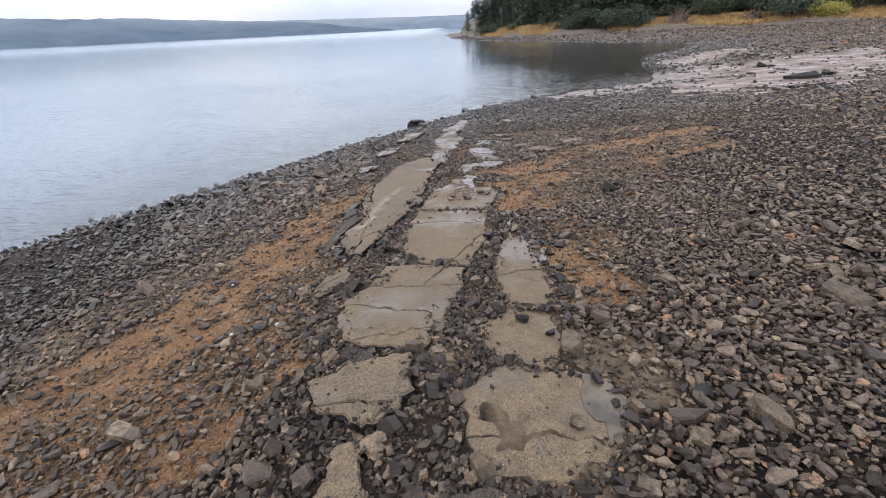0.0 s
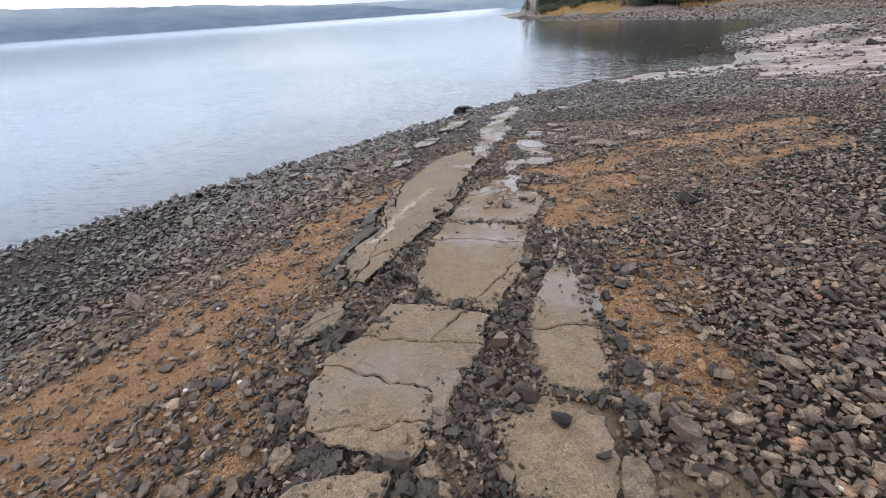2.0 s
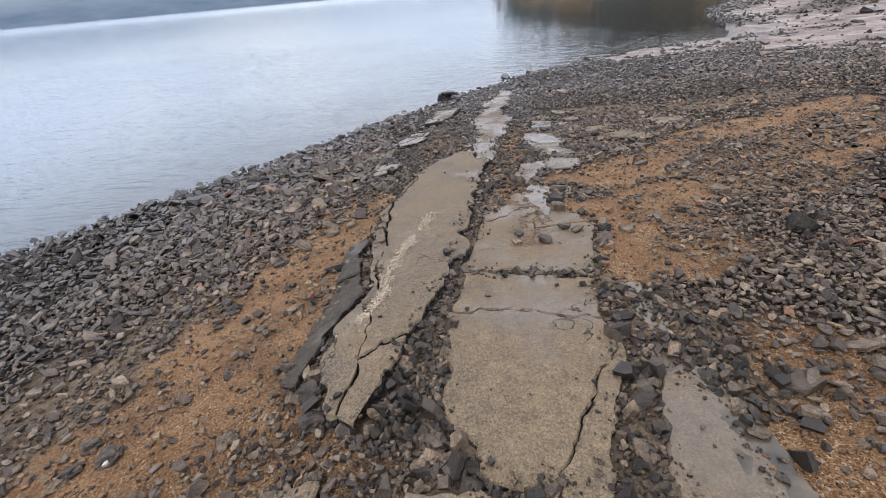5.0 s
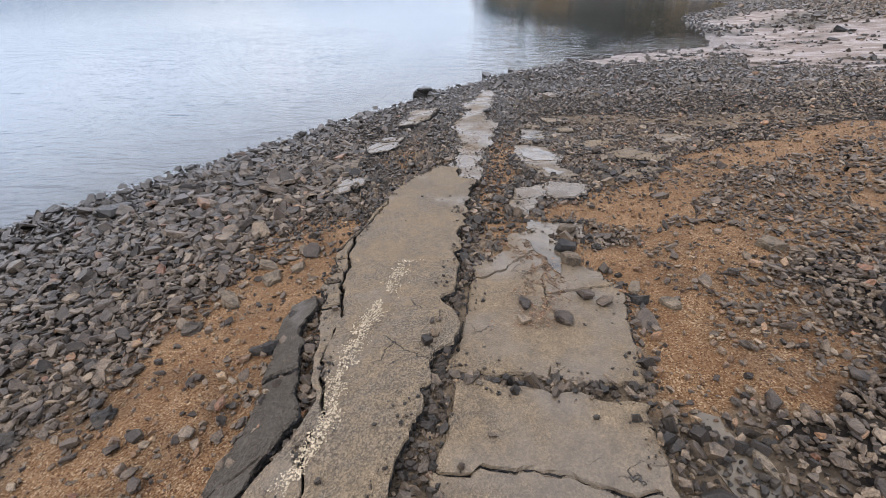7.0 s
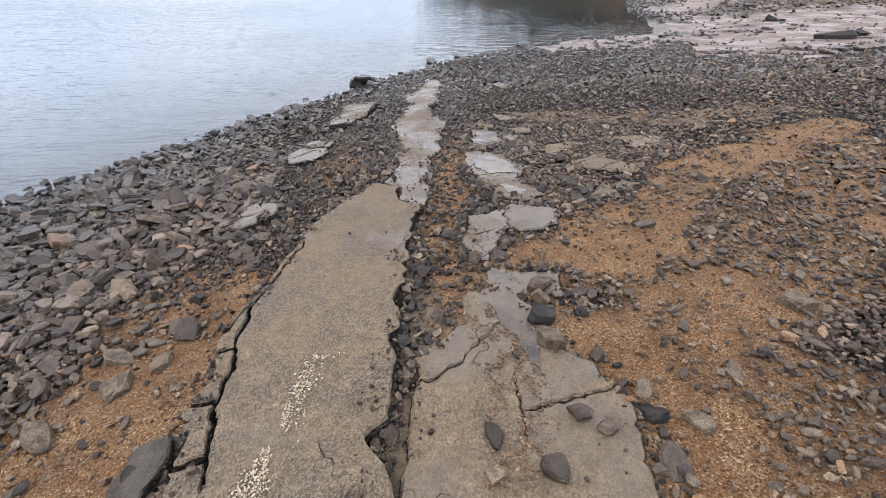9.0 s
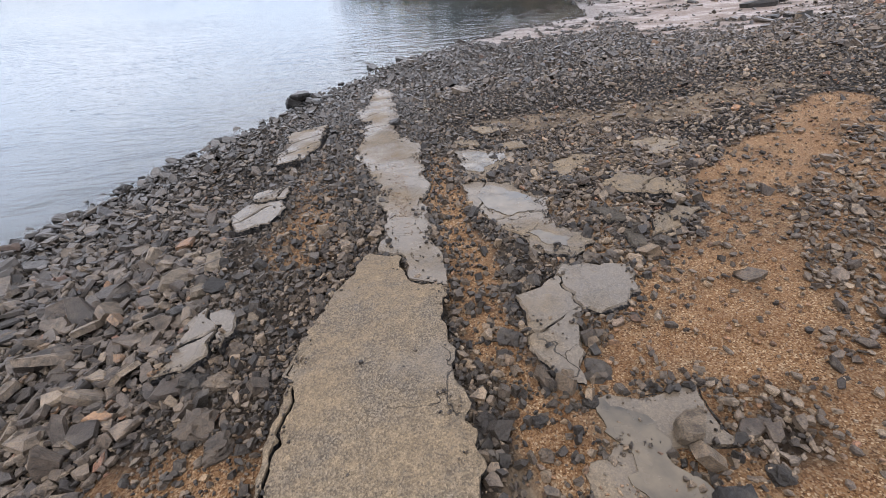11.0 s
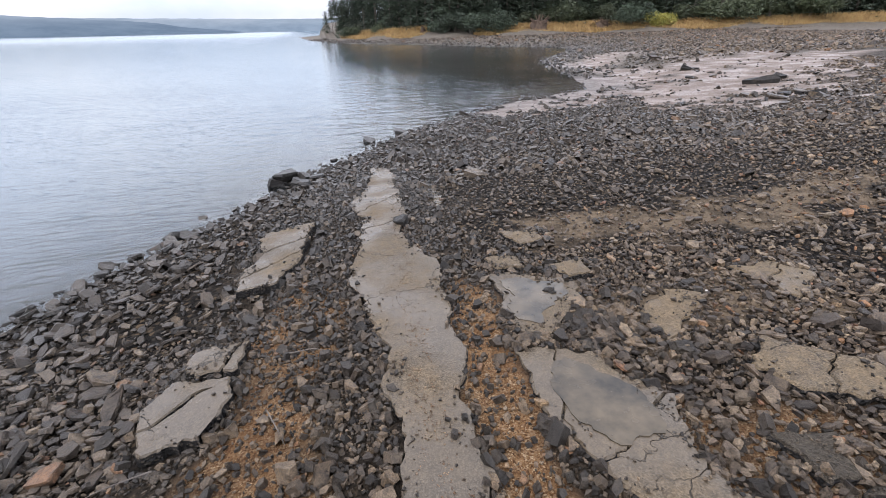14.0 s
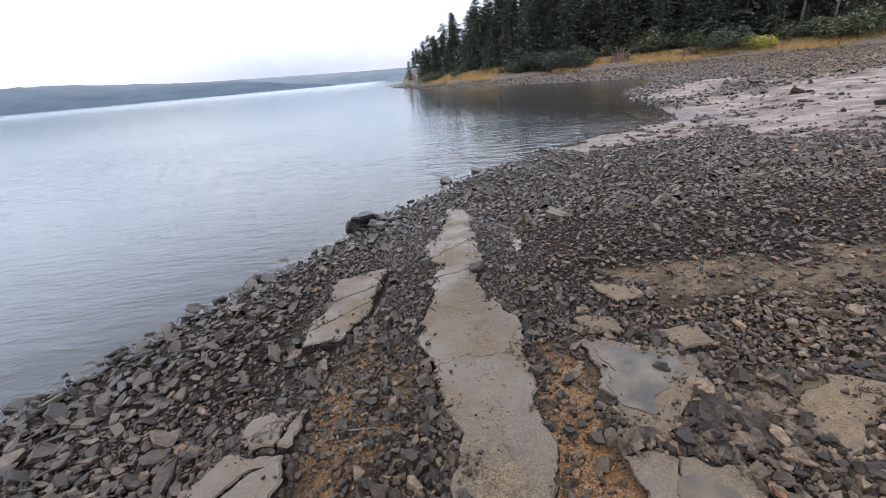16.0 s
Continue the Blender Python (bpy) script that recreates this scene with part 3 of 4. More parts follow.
def zone(caps, x, y, rag=0.3, patchy=0.28):
    m = np.zeros(np.shape(x))
    wob = fnoise(x * 2.3 + 40, y * 2.3 + 11, 4) - 0.5
    for x0, y0, x1, y1, r in caps:
        d = seg_dist(x, y, x0, y0, x1, y1) + wob * rag * (1 + 2 * r)
        m = np.maximum(m, 1 - smooth(r * 0.75, r * 1.15, d))
    return m * (1 - patchy + patchy * smooth(0.36, 0.5, fnoise(x * 4.7 + 7, y * 4.7 + 2, 3)))


# ---- the ground: one sheet to the horizon ----
def graded(lo, hi, step, reach):
    core = list(np.arange(lo, hi + 1e-6, step))
    up, s, v = [], step, hi
    while v < reach:
        s *= 1.13
        v += s
        up.append(v)
    down, s, v = [], step, lo
    while v > -reach:
        s *= 1.13
        v -= s
        down.append(v)
    return np.array(down[::-1] + core + up)


def sheet(name, xs, ys, z, mat):
    nx, ny = len(xs), len(ys)
    X, Y = np.meshgrid(xs, ys)
    Z = z(X.ravel(), Y.ravel()) if callable(z) else np.full(nx * ny, z)
    co = np.stack([X.ravel(), Y.ravel(), Z], 1)
    i = (np.arange(ny - 1)[:, None] * nx + np.arange(nx - 1)[None]).ravel()
    quads = np.stack([i, i + 1, i + nx + 1, i + nx], 1)
    me = mesh_from(name, co, quads)
    me.materials.append(mat)
    me.shade_smooth()
    return new(name, me), co


def mesh_from(name, co, faces):
    me = bpy.data.meshes.new(name)
    k = faces.shape[1]
    me.vertices.add(len(co))
    me.vertices.foreach_set("co", np.ascontiguousarray(co, np.float32).ravel())
    me.loops.add(faces.size)
    me.loops.foreach_set("vertex_index", faces.astype(np.int32).ravel())
    me.polygons.add(len(faces))
    me.polygons.foreach_set("loop_start", np.arange(len(faces), dtype=np.int32) * k)
    me.update(calc_edges=True)
    me.shade_flat()
    return me


def paint(me, name, values):
    a = me.attributes.new(name, "FLOAT", "POINT")
    a.data.foreach_set("value", np.ascontiguousarray(values, np.float32))


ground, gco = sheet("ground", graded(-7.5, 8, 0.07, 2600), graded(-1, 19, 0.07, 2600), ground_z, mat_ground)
gx, gy = gco[:, 0], gco[:, 1]
paint(ground.data, "sand", np.maximum(zone(SAND, gx, gy), 0.85 * zone(GRIT, gx, gy, 0.4, 0.45)))
paint(ground.data, "silt", zone(SILT, gx, gy, 0.6, 0.5))
paint(ground.data, "tar", zone(TARRY, gx, gy, 0.4, 0.3))
paint(ground.data, "pale", zone(PALE, gx, gy, 1.2, 0.0))
tagged(ground, "stony reservoir beach of shale chips and orange grit", "ground", kind="structure")

water, wco = sheet("water", graded(-8, 30, 0.5, 2500), graded(-2, 60, 0.5, 2500), WATER, mat_water)
paint(water.data, "clear", np.exp(-np.maximum(0, WATER - ground_z(wco[:, 0], wco[:, 1])) * 1.25))
tagged(water, "calm grey-blue reservoir water with faint ripples", "water", kind="structure")


# ---- far hills across the water ----
def ridge(name, centre, radius, a0, a1, heights, mat, seed):
    """A long wooded hill standing on an arc; heights are metres along it, and it falls back behind its crest."""
    n = 160
    ang = np.linspace(radians(a0), radians(a1), n)
    h = np.interp(np.linspace(0, 1, n), np.linspace(0, 1, len(heights)), heights)
    h = h + 2.2 * (fnoise(np.arange(n) * 0.9 + seed, np.zeros(n), 4) - 0.5) + 5 * (fnoise(np.arange(n) * 0.06 + seed, np.ones(n), 2) - 0.5)
    co, rows = [], 7
    for k in range(rows):
        f = k / (rows - 1)
        r = radius + f * 160
        z = WATER - 0.6 + np.maximum(h, 2) * min(1, f * 1.25) ** 0.8
        co.append(np.stack([centre[0] + np.sin(ang) * r, centre[1] + np.cos(ang) * r, z], 1))
    i = (np.arange(rows - 1)[:, None] * n + np.arange(n - 1)[None]).ravel()
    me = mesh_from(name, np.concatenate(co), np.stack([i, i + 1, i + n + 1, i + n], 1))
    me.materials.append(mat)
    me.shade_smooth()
    return tagged(new(name, me), "wooded hillside across the lake, glowing with painted haze", "hill", kind="structure")


# self-lit hills, blue air haze mixed into their colours
ridge("backdrop_near_shore", (0, 0), 760, -75, -6, (52, 48, 44, 41, 36, 29, 20, 3), hill_material("near_woods_painted_haze", (0.14, 0.205, 0.29), (0.195, 0.27, 0.365), (0.58, 0.67, 0.78), 0.45), 3)
ridge("backdrop_far_shore", (0, 0), 1250, -60, 14, (44, 44, 42, 38, 34, 31, 28), hill_material("far_woods_painted_haze", (0.22, 0.30, 0.40), (0.29, 0.38, 0.49), (0.70, 0.76, 0.83), 0.0), 9)


# ---- stones ----
def stone_arrays(x, y, z, size, flat, tilt, r, n=7, long=0.5, chip=False):
    """Angular stones: three rings of n corners each, two for a chip; returns corners and triangles."""
    m = len(x)
    ang = (np.arange(n)[None] + r.uniform(-0.42, 0.42, (m, n))) * 2 * np.pi / n
    rad = r.uniform(0.66, 1.16, (m, n)) * size[:, None]
    stretch = 1 + long * r.random(m)[:, None]
    px, py = np.cos(ang) * rad * stretch, np.sin(ang) * rad / np.sqrt(stretch)
    h = (size * flat)[:, None]
    rings = []
    levels = ((0.9, -1.0, -0.8), (1.0, 0.2, 0.7), (r.uniform(0.66, 0.95, (m, 1)), 0.8, 1.0))
    for s, lo, hi in levels[::2] if chip else levels:
        rings.append(np.stack([px * s, py * s, h * r.uniform(lo, hi, (m, n))], -1))
    top_tilt = r.normal(0, 0.16, (m, 2))
    rings[-1][..., 2] += rings[-1][..., 0] * top_tilt[:, :1] + rings[-1][..., 1] * top_tilt[:, 1:]
    last = len(rings) - 1
    v = np.concatenate(rings, 1)
    a, b, yaw = r.normal(0, 1, m) * tilt, r.normal(0, 1, m) * tilt, r.uniform(0, 2 * np.pi, m)
    ca, sa, cb, sb, cy, sy = np.cos(a), np.sin(a), np.cos(b), np.sin(b), np.cos(yaw), np.sin(yaw)
    X, Y, Z = v[..., 0], v[..., 1], v[..., 2]
    X, Y = X * cy[:, None] - Y * sy[:, None], X * sy[:, None] + Y * cy[:, None]
    Y, Z = Y * ca[:, None] - Z * sa[:, None], Y * sa[:, None] + Z * ca[:, None]
    X, Z = X * cb[:, None] + Z * sb[:, None], -X * sb[:, None] + Z * cb[:, None]
    co = np.stack([X + x[:, None], Y + y[:, None], Z + z[:, None]], -1).reshape(-1, 3)
    tri = []
    for k in range(last):
        for i in range(n):
            j = (i + 1) % n
            tri += [(k * n + i, k * n + j, (k + 1) * n + j), (k * n + i, (k + 1) * n + j, (k + 1) * n + i)]
    tri += [(last * n, last * n + i, last * n + i + 1) for i in range(1, n - 1)]
    tri = np.array(tri)
    return co, (np.arange(m)[:, None, None] * (last + 1) * n + tri[None]).reshape(-1, 3)


def stone_field(name, x, y, size, flat, tilt, mat, label, category, n=7, sink=0.12, seed=1, lift=0.0, long=0.6, chip=False):
    r = np.random.default_rng(seed)
    z = ground_z(x, y) + size * flat * (1 - sink) + lift
    co, tri = stone_arrays(x, y, z, size, flat, tilt, r, n, long, chip)
    me = mesh_from(name, co, tri)
    me.materials.append(mat)
    return tagged(new(name, me), label, category, kind="stuff")


def on_slabs(x, y):
    m = np.zeros(np.shape(x), bool)
    for poly, *_ in SLABS:
        m |= inside(poly, x, y)
    return m


def jitter_grid(x0, x1, y0, y1, step, r):
    X, Y = np.meshgrid(np.arange(x0, x1, step), np.arange(y0, y1, step))
    return X.ravel() + r.uniform(-0.5, 0.5, X.size) * step, Y.ravel() + r.uniform(-0.5, 0.5, X.size) * step


def stone_chance(x, y):
    """How thickly stones lie: sparse on grit, silt and the flats, none on the slabs."""
    p = 1 - 0.92 * zone(SAND, x, y)
    p = p * (1 - 0.42 * zone(GRIT, x, y, 0.4, 0.45)) * (1 - 0.4 * zone(SILT, x, y, 0.6, 0.5)) * (1 - 0.97 * zone(PALE, x, y, 1.2, 0.0))
    for outline, _ in PUDDLES:
        p = np.where(inside(outline, x, y), 0.12 * p, p)
    return np.where(on_slabs(x, y), 0.0, p)


def road_mask(x, y):
    return zone(TARRY, x, y, 0.4, 0.1)


def lying(x, y, r, road_loss, edge=0.3):
    """Which of the places on a grid hold a stone."""
    d = edge_dist(SHORE, x, y, False)
    return (inside(LAND, x, y) | (d < edge)) & (r.random(len(x)) < stone_chance(x, y)) & (r.random(len(x)) > road_mask(x, y) * road_loss)


def near_shingle():
    r = np.random.default_rng(11)
    # a bed of small chips under and between the larger stones
    x, y = jitter_grid(-2.9, 3.1, 0.4, 10.2, 0.033, r)
    keep = lying(x, y, r, 0.72)
    x, y = x[keep], y[keep]
    size = np.clip(0.0135 * np.exp(r.normal(0, 0.32, len(x))), 0.006, 0.03)
    stone_field("shale_chips", x, y, size, r.uniform(0.22, 0.6, len(x)), 0.45, mat_shingle, "small damp brown-grey shale chips between larger stones", "shingle", n=5, seed=2, chip=True)
    # stones of four to eight centimetres
    x, y = jitter_grid(-8, 9, -0.5, 13, 0.085, r)
    core = (x > -4.5) & (x < 4.5) & (y < 9.8)
    xc, yc = jitter_grid(-4.5, 4.5, -0.5, 9.8, 0.056, r)
    x, y = np.r_[x[~core], xc], np.r_[y[~core], yc]
    x2, y2 = jitter_grid(-8, 9, -0.5, 13, 0.17, r)
    big = np.r_[np.zeros(len(x), bool), np.ones(len(x2), bool)]
    x, y = np.r_[x, x2], np.r_[y, y2]
    keep = lying(x, y, r, np.where(big, 0.97, 0.86))
    x, y, big = x[keep], y[keep], big[keep]
    lake = smooth(-0.9, -2.5, x) * smooth(4, 8, y)
    size = np.where(big, 0.028, 0.0195) * np.exp(r.normal(0, 0.33, len(x))) * (1 + np.where(big, 1.1, 0.55) * lake) * (0.75 + 0.5 * fnoise(x * 0.6, y * 0.6, 2)) * (1 - 0.38 * road_mask(x, y))
    size = np.clip(size, 0.010, 0.11)
    flat = r.uniform(0.16, 0.52, len(x)) * (1 - 0.2 * lake)
    stone_field("shingle", x, y, size, flat, 0.42, mat_shingle, "angular grey-brown shale shingle covering the beach", "shingle", n=6, seed=3, lift=np.where(big, 0.02, 0.01))


def far_shingle():
    r = np.random.default_rng(12)
    fields = [(-3, 11, 13, 22, 0.088, 0.037), (11, 26, 13, 26, 0.15, 0.052), (9, 20, 0, 13, 0.15, 0.05), (5, 66, 26, 64, 0.36, 0.085), (0, 90, 64, 135, 0.6, 0.12)]
    xs, ys, ss = [], [], []
    for x0, x1, y0, y1, step, s in fields:
        x, y = jitter_grid(x0, x1, y0, y1, step, r)
        xs, ys, ss = xs + [x], ys + [y], ss + [np.full(len(x), s)]
    x, y, s = np.concatenate(xs), np.concatenate(ys), np.concatenate(ss)
    keep = lying(x, y, r, 0.0, 0.35) & ~inside(WOODS, x, y)
    x, y, s = x[keep], y[keep], s[keep]
    size = np.clip(s * np.exp(r.normal(0, 0.4, len(x))), 0.015, 0.3)
    stone_field("distant_shingle", x, y, size, r.uniform(0.2, 0.5, len(x)), 0.38, mat_shingle, "grey shale stones strewn over the farther beach", "shingle", n=5, seed=4, chip=True)


def crumbs():
    """Black tarry crumbs and clods broken from the road, thickest beside the slabs and spilt over their edges."""
    r = np.random.default_rng(13)
    pts, tops = [], []
    for poly, height, *_ in SLABS:
        p = np.array(poly)
        for a, b in zip(p, np.roll(p, -1, 0)):
            k = int(np.hypot(*(b - a)) * 270) + 2
            pts.append(a + (b - a) * r.random(k)[:, None] + r.normal(0, 0.055, (k, 2)))
            tops.append(np.full(k, height))
    for cx, cy, sx, sy, k in ((-0.65, 9.6, 0.28, 0.9, 1700), (-0.9, 11.9, 0.3, 0.7, 500), (1.1, 9.0, 0.2, 0.25, 700), (-0.9, 1.9, 0.25, 0.6, 600), (0.1, 2.2, 0.09, 0.7, 600),
                              (-1.3, 7.6, 0.16, 0.5, 600), (0.75, 9.6, 0.35, 0.9, 350), (0.1, 12.6, 0.6, 1.2, 500), (0.3, 0.8, 0.5, 0.2, 300), (-0.55, 3.6, 0.1, 0.6, 500)):
        pts.append(np.stack([r.normal(cx, sx, k), r.normal(cy, sy, k)], 1))
        tops.append(np.zeros(k))
    ux, uy = jitter_grid(-1.8, 1.8, 0, 14.5, 0.0235, r)
    on = r.random(len(ux)) < 0.85 * road_mask(ux, uy) * smooth(0.2, 0.5, fnoise(ux * 2.2 + 5, uy * 2.2, 3))
    pts.append(np.stack([ux[on], uy[on]], 1))
    tops.append(np.zeros(int(on.sum())))
    pts, tops = np.concatenate(pts), np.concatenate(tops)
    x, y = pts[:, 0], pts[:, 1]
    on = on_slabs(x, y)
    keep = inside(LAND, x, y) & (r.random(len(x)) > 0.6 * zone(SAND, x, y)) & (~on | ((tops > 0) & (r.random(len(x)) < 0.75 * smooth(0.5, 0.62, fnoise(x * 6 + 2, y * 6 + 9, 3)))))
    x, y, tops, on = x[keep], y[keep], tops[keep], on[keep]
    size = np.clip(0.0105 * np.exp(r.normal(0, 0.55, len(x))), 0.004, 0.055) * np.where(on, 0.55, 1.0)
    lift = np.where(on, slab_top(x, y, tops) - ground_z(x, y), 0.0)
    stone_field("asphalt_crumbs", x, y, size, r.uniform(0.5, 0.9, len(x)), 0.5, mat_tar, "black tarry crumbs broken from the old road", "rubble", n=5, seed=5, sink=0.2, lift=lift, chip=True)


def pebbles():
    r = np.random.default_rng(14)
    x, y = jitter_grid(-5, 6, 0, 12, 0.05, r)
    p = np.maximum(zone(SAND, x, y) * 0.45, zone(SILT, x, y, 0.6, 0.5) * 0.35)
    keep = (r.random(len(x)) < p) & ~on_slabs(x, y)
    x, y = x[keep], y[keep]
    size = np.clip(0.0085 * np.exp(r.normal(0, 0.45, len(x))), 0.004, 0.03)
    stone_field("pebbles", x, y, size, r.uniform(0.5, 0.8, len(x)), 0.3, mat_pebble, "small rusty pebbles in the orange grit", "pebbles", n=5, seed=6)


near_shingle()
far_shingle()
pebbles()


# ---- slabs of the old road ----
def part(name, me, parent, label=""):
    ob = new(name, me)
    ob.parent = parent
    if label:
        tagged(ob, label)
    return ob


def split(poly, x, y, deg):
    """Cut an outline along a line through a point."""
    nx, ny = -math.sin(radians(deg)), math.cos(radians(deg))
    sides = ([], [])
    for a, b in zip(poly, poly[1:] + poly[:1]):
        da, db = (a[0] - x) * nx + (a[1] - y) * ny, (b[0] - x) * nx + (b[1] - y) * ny
        sides[da < 0].append(a)
        if (da < 0) != (db < 0):
            t = da / (da - db)
            c = (a[0] + (b[0] - a[0]) * t, a[1] + (b[1] - a[1]) * t)
            sides[0].append(c)
            sides[1].append(c)
    return [s for s in sides if len(s) >= 3]


def ragged(poly, step=0.026, amp=0.05):
    """The outline in short steps, broken unevenly; the same line gives the same break from both sides."""
    pts = []
    for a, b in zip(poly, poly[1:] + poly[:1]):
        k = max(1, int(math.hypot(b[0] - a[0], b[1] - a[1]) / step))
        for i in range(k):
            pts.append((a[0] + (b[0] - a[0]) * i / k, a[1] + (b[1] - a[1]) * i / k))
    p = np.array(pts)
    dx = fnoise(p[:, 0] * 6 + 3, p[:, 1] * 6 + 8, 4) - 0.5
    dy = fnoise(p[:, 0] * 6 + 60, p[:, 1] * 6 + 31, 4) - 0.5
    bx = fnoise(p[:, 0] * 2.6 + 13, p[:, 1] * 2.6 + 5, 2) - 0.5
    by = fnoise(p[:, 0] * 2.6 + 90, p[:, 1] * 2.6 + 71, 2) - 0.5
    fx = fnoise(p[:, 0] * 15 + 3, p[:, 1] * 15 + 44, 2) - 0.5
    fy = fnoise(p[:, 0] * 15 + 23, p[:, 1] * 15 + 4, 2) - 0.5
    return p + 2 * amp * np.stack([dx + 1.2 * bx + 0.6 * fx, dy + 1.2 * by + 0.6 * fy], 1)


def slab_mesh(name, poly, height, mat, tip=(0.0, 0.0), gap=0.005):
    p = ragged(poly)
    c = p.mean(0)
    off = p - c
    ln = np.hypot(off[:, 0], off[:, 1])[:, None] + 1e-6
    p = p - off / ln * gap
    r = np.random.default_rng(int(abs(c[0] * 1000 + c[1] * 100)))
    n = len(p)
    bm = bmesh.new()
    rings = []
    for inset, dz in ((-0.012, -0.10), (-0.004, height * 0.45), (0.0, height - 0.012), (0.012, height)):
        q = p - (p - c) / ln * (inset + (r.uniform(-0.006, 0.006, (n, 1)) if 0 < dz < height else 0))
        base = ground_z(q[:, 0], q[:, 1]) if dz < 0 else 0.65 * gsmooth(q[:, 0], q[:, 1]) + 0.35 * ground_z(q[:, 0], q[:, 1])
        z = base + dz + (q[:, 0] - c[0]) * tip[0] + (q[:, 1] - c[1]) * tip[1]
        if dz == height:
            z = z + 0.008 * (fnoise(q[:, 0] * 8, q[:, 1] * 8, 3) - 0.5)
        rings.append([bm.verts.new((q[i, 0], q[i, 1], z[i])) for i in range(n)])
    for lo, hi in zip(rings, rings[1:]):
        for i in range(n):
            f = bm.faces.new((lo[i], lo[(i + 1) % n], hi[(i + 1) % n], hi[i]))
            f.material_index = 0 if hi is rings[3] else 1
    bm.faces.new(rings[3])
    bmesh.ops.triangulate(bm, faces=[f for f in bm.faces if len(f.verts) > 4])
    bmesh.ops.recalc_face_normals(bm, faces=bm.faces)
    me = bpy.data.meshes.new(name)
    bm.to_mesh(me)
    bm.free()
    me.materials.append(mat)
    me.materials.append(mat_edge)
    return me


def gsmooth(x, y):
    """The lie of the land under the road, without its lumps."""
    left = np.minimum(0, x + 0.8)
    z = 0.0613 - 0.0928 * y + 0.0371 * x + left * (0.1979 - 0.0125 * y)
    return np.where(y > 12.5, ground_z(x, y), z)


LABELS = {"edge": "tilted grey asphalt fragment with black crumbling edges", "damp": "long damp asphalt strip running down into the lake", "dark": "sunken dark asphalt slab tilted off the road edge", "silt": "cracked road slab filmed with pale brown silt", "bare": "worn grey asphalt slab with broken black edges", "wet": "wet grey asphalt slab with a thin silt film"}


def road_slab(poly, height, kind, cracks, tip=(0.0, 0.0)):
    gap = 0.014 if height > 0.07 else 0.004
    ccw = sum(a[0] * b[1] - b[0] * a[1] for a, b in zip(poly, poly[1:] + poly[:1])) > 0
    poly = list(poly) if ccw else list(poly)[::-1]
    pieces = [poly]
    for x, y, deg in cracks:
        nxt = []
        for q in pieces:
            near = edge_dist(q, np.array([x]), np.array([y]))[0] < 0.01 or bool(inside(q, np.array([x]), np.array([y]))[0])
            nxt += split(q, x, y, deg) if near else [q]
        pieces = nxt
    if len(pieces) == 1:
        return tagged(new("asphalt_slab", slab_mesh("asphalt_slab", pieces[0], height, SLAB_MATS[kind], tip)), LABELS[kind], "road slab", "broken road")
    c = np.array(poly).mean(0)
    ob = tagged(new("asphalt_slab"), LABELS[kind], "road slab", "broken road")
    ob.location = (c[0], c[1], gz(c[0], c[1]))
    inv = Matrix.Translation(ob.location).inverted()
    for q in pieces:
        me = slab_mesh("asphalt_piece", q, height, SLAB_MATS[kind], tip, gap)
        me.transform(inv)
        part("asphalt_piece", me, ob)
    return ob


for entry in SLABS:
    road_slab(*entry)


# the sunken strip along the road's broken edge
CURB = [(-1.42, 5.5), (-1.24, 5.5), (-1.2, 5.1), (-1.12, 4.75), (-1.05, 4.5), (-1.2, 4.0), (-1.24, 3.75), (-1.32, 3.8), (-1.36, 4.3), (-1.3, 4.7), (-1.38, 5.1)]
road_slab(CURB, 0.045, "dark", [(-1.25, 4.8, 10), (-1.3, 4.2, 30)], (0.28, 0.0))


def slab_top(x, y, height):
    return 0.65 * gsmooth(x, y) + 0.35 * ground_z(x, y) + height


# ---- worn paint, grit and loose bits on the slabs ----
def flakes(name, line, width, count, height, mat, label, category, size, seed, thick=0.0015):
    r = np.random.default_rng(seed)
    p = np.array(line, float)
    seg = r.integers(0, len(p) - 1, count)
    t = r.random(count)[:, None]
    c = p[seg] * (1 - t) + p[seg + 1] * t
    c = c + r.normal(0, width, (count, 2)) * np.array([[1.0, 0.4]])
    clump = fnoise(c[:, 0] * 22, c[:, 1] * 11, 3) > 0.45
    c = c[clump & on_slabs(c[:, 0], c[:, 1])]
    s = np.clip(size * np.exp(r.normal(0, 0.5, len(c))), size * 0.3, size * 3)
    z = slab_top(c[:, 0], c[:, 1], height) + thick
    co, tri = stone_arrays(c[:, 0], c[:, 1], z, s, np.minimum(0.4, thick * 2 / s), 0.02, r, 4)
    me = mesh_from(name, co, tri)
    me.materials.append(mat)
    return tagged(new(name, me), label, category, kind="stuff")


flakes("worn_road_marking", [(-0.68, 5.8), (-0.8, 5.3), (-0.9, 4.9), (-0.92, 4.4), (-1.02, 4.05)], 0.034, 4200, 0.072, mat_paint, "flaking off-white road line on the asphalt slab", "road marking", 0.0026, 31, 0.0004)
flakes("grit_patch", [(0.0, 5.1), (0.1, 5.3), (0.3, 5.75), (0.15, 6.1)], 0.09, 5200, 0.016, mat_pebble, "thin patch of orange grit washed over the silted slab", "grit", 0.0036, 34, 0.002)
flakes("grit_streak", [(0.7, 14.2), (0.45, 12.4), (0.2, 11.0), (0.0, 9.6), (-0.1, 8.9), (-0.15, 8.2)], 0.06, 3200, 0.045, mat_pebble, "streak of buff grit along the wet slab", "grit", 0.0026, 32, 0.002)


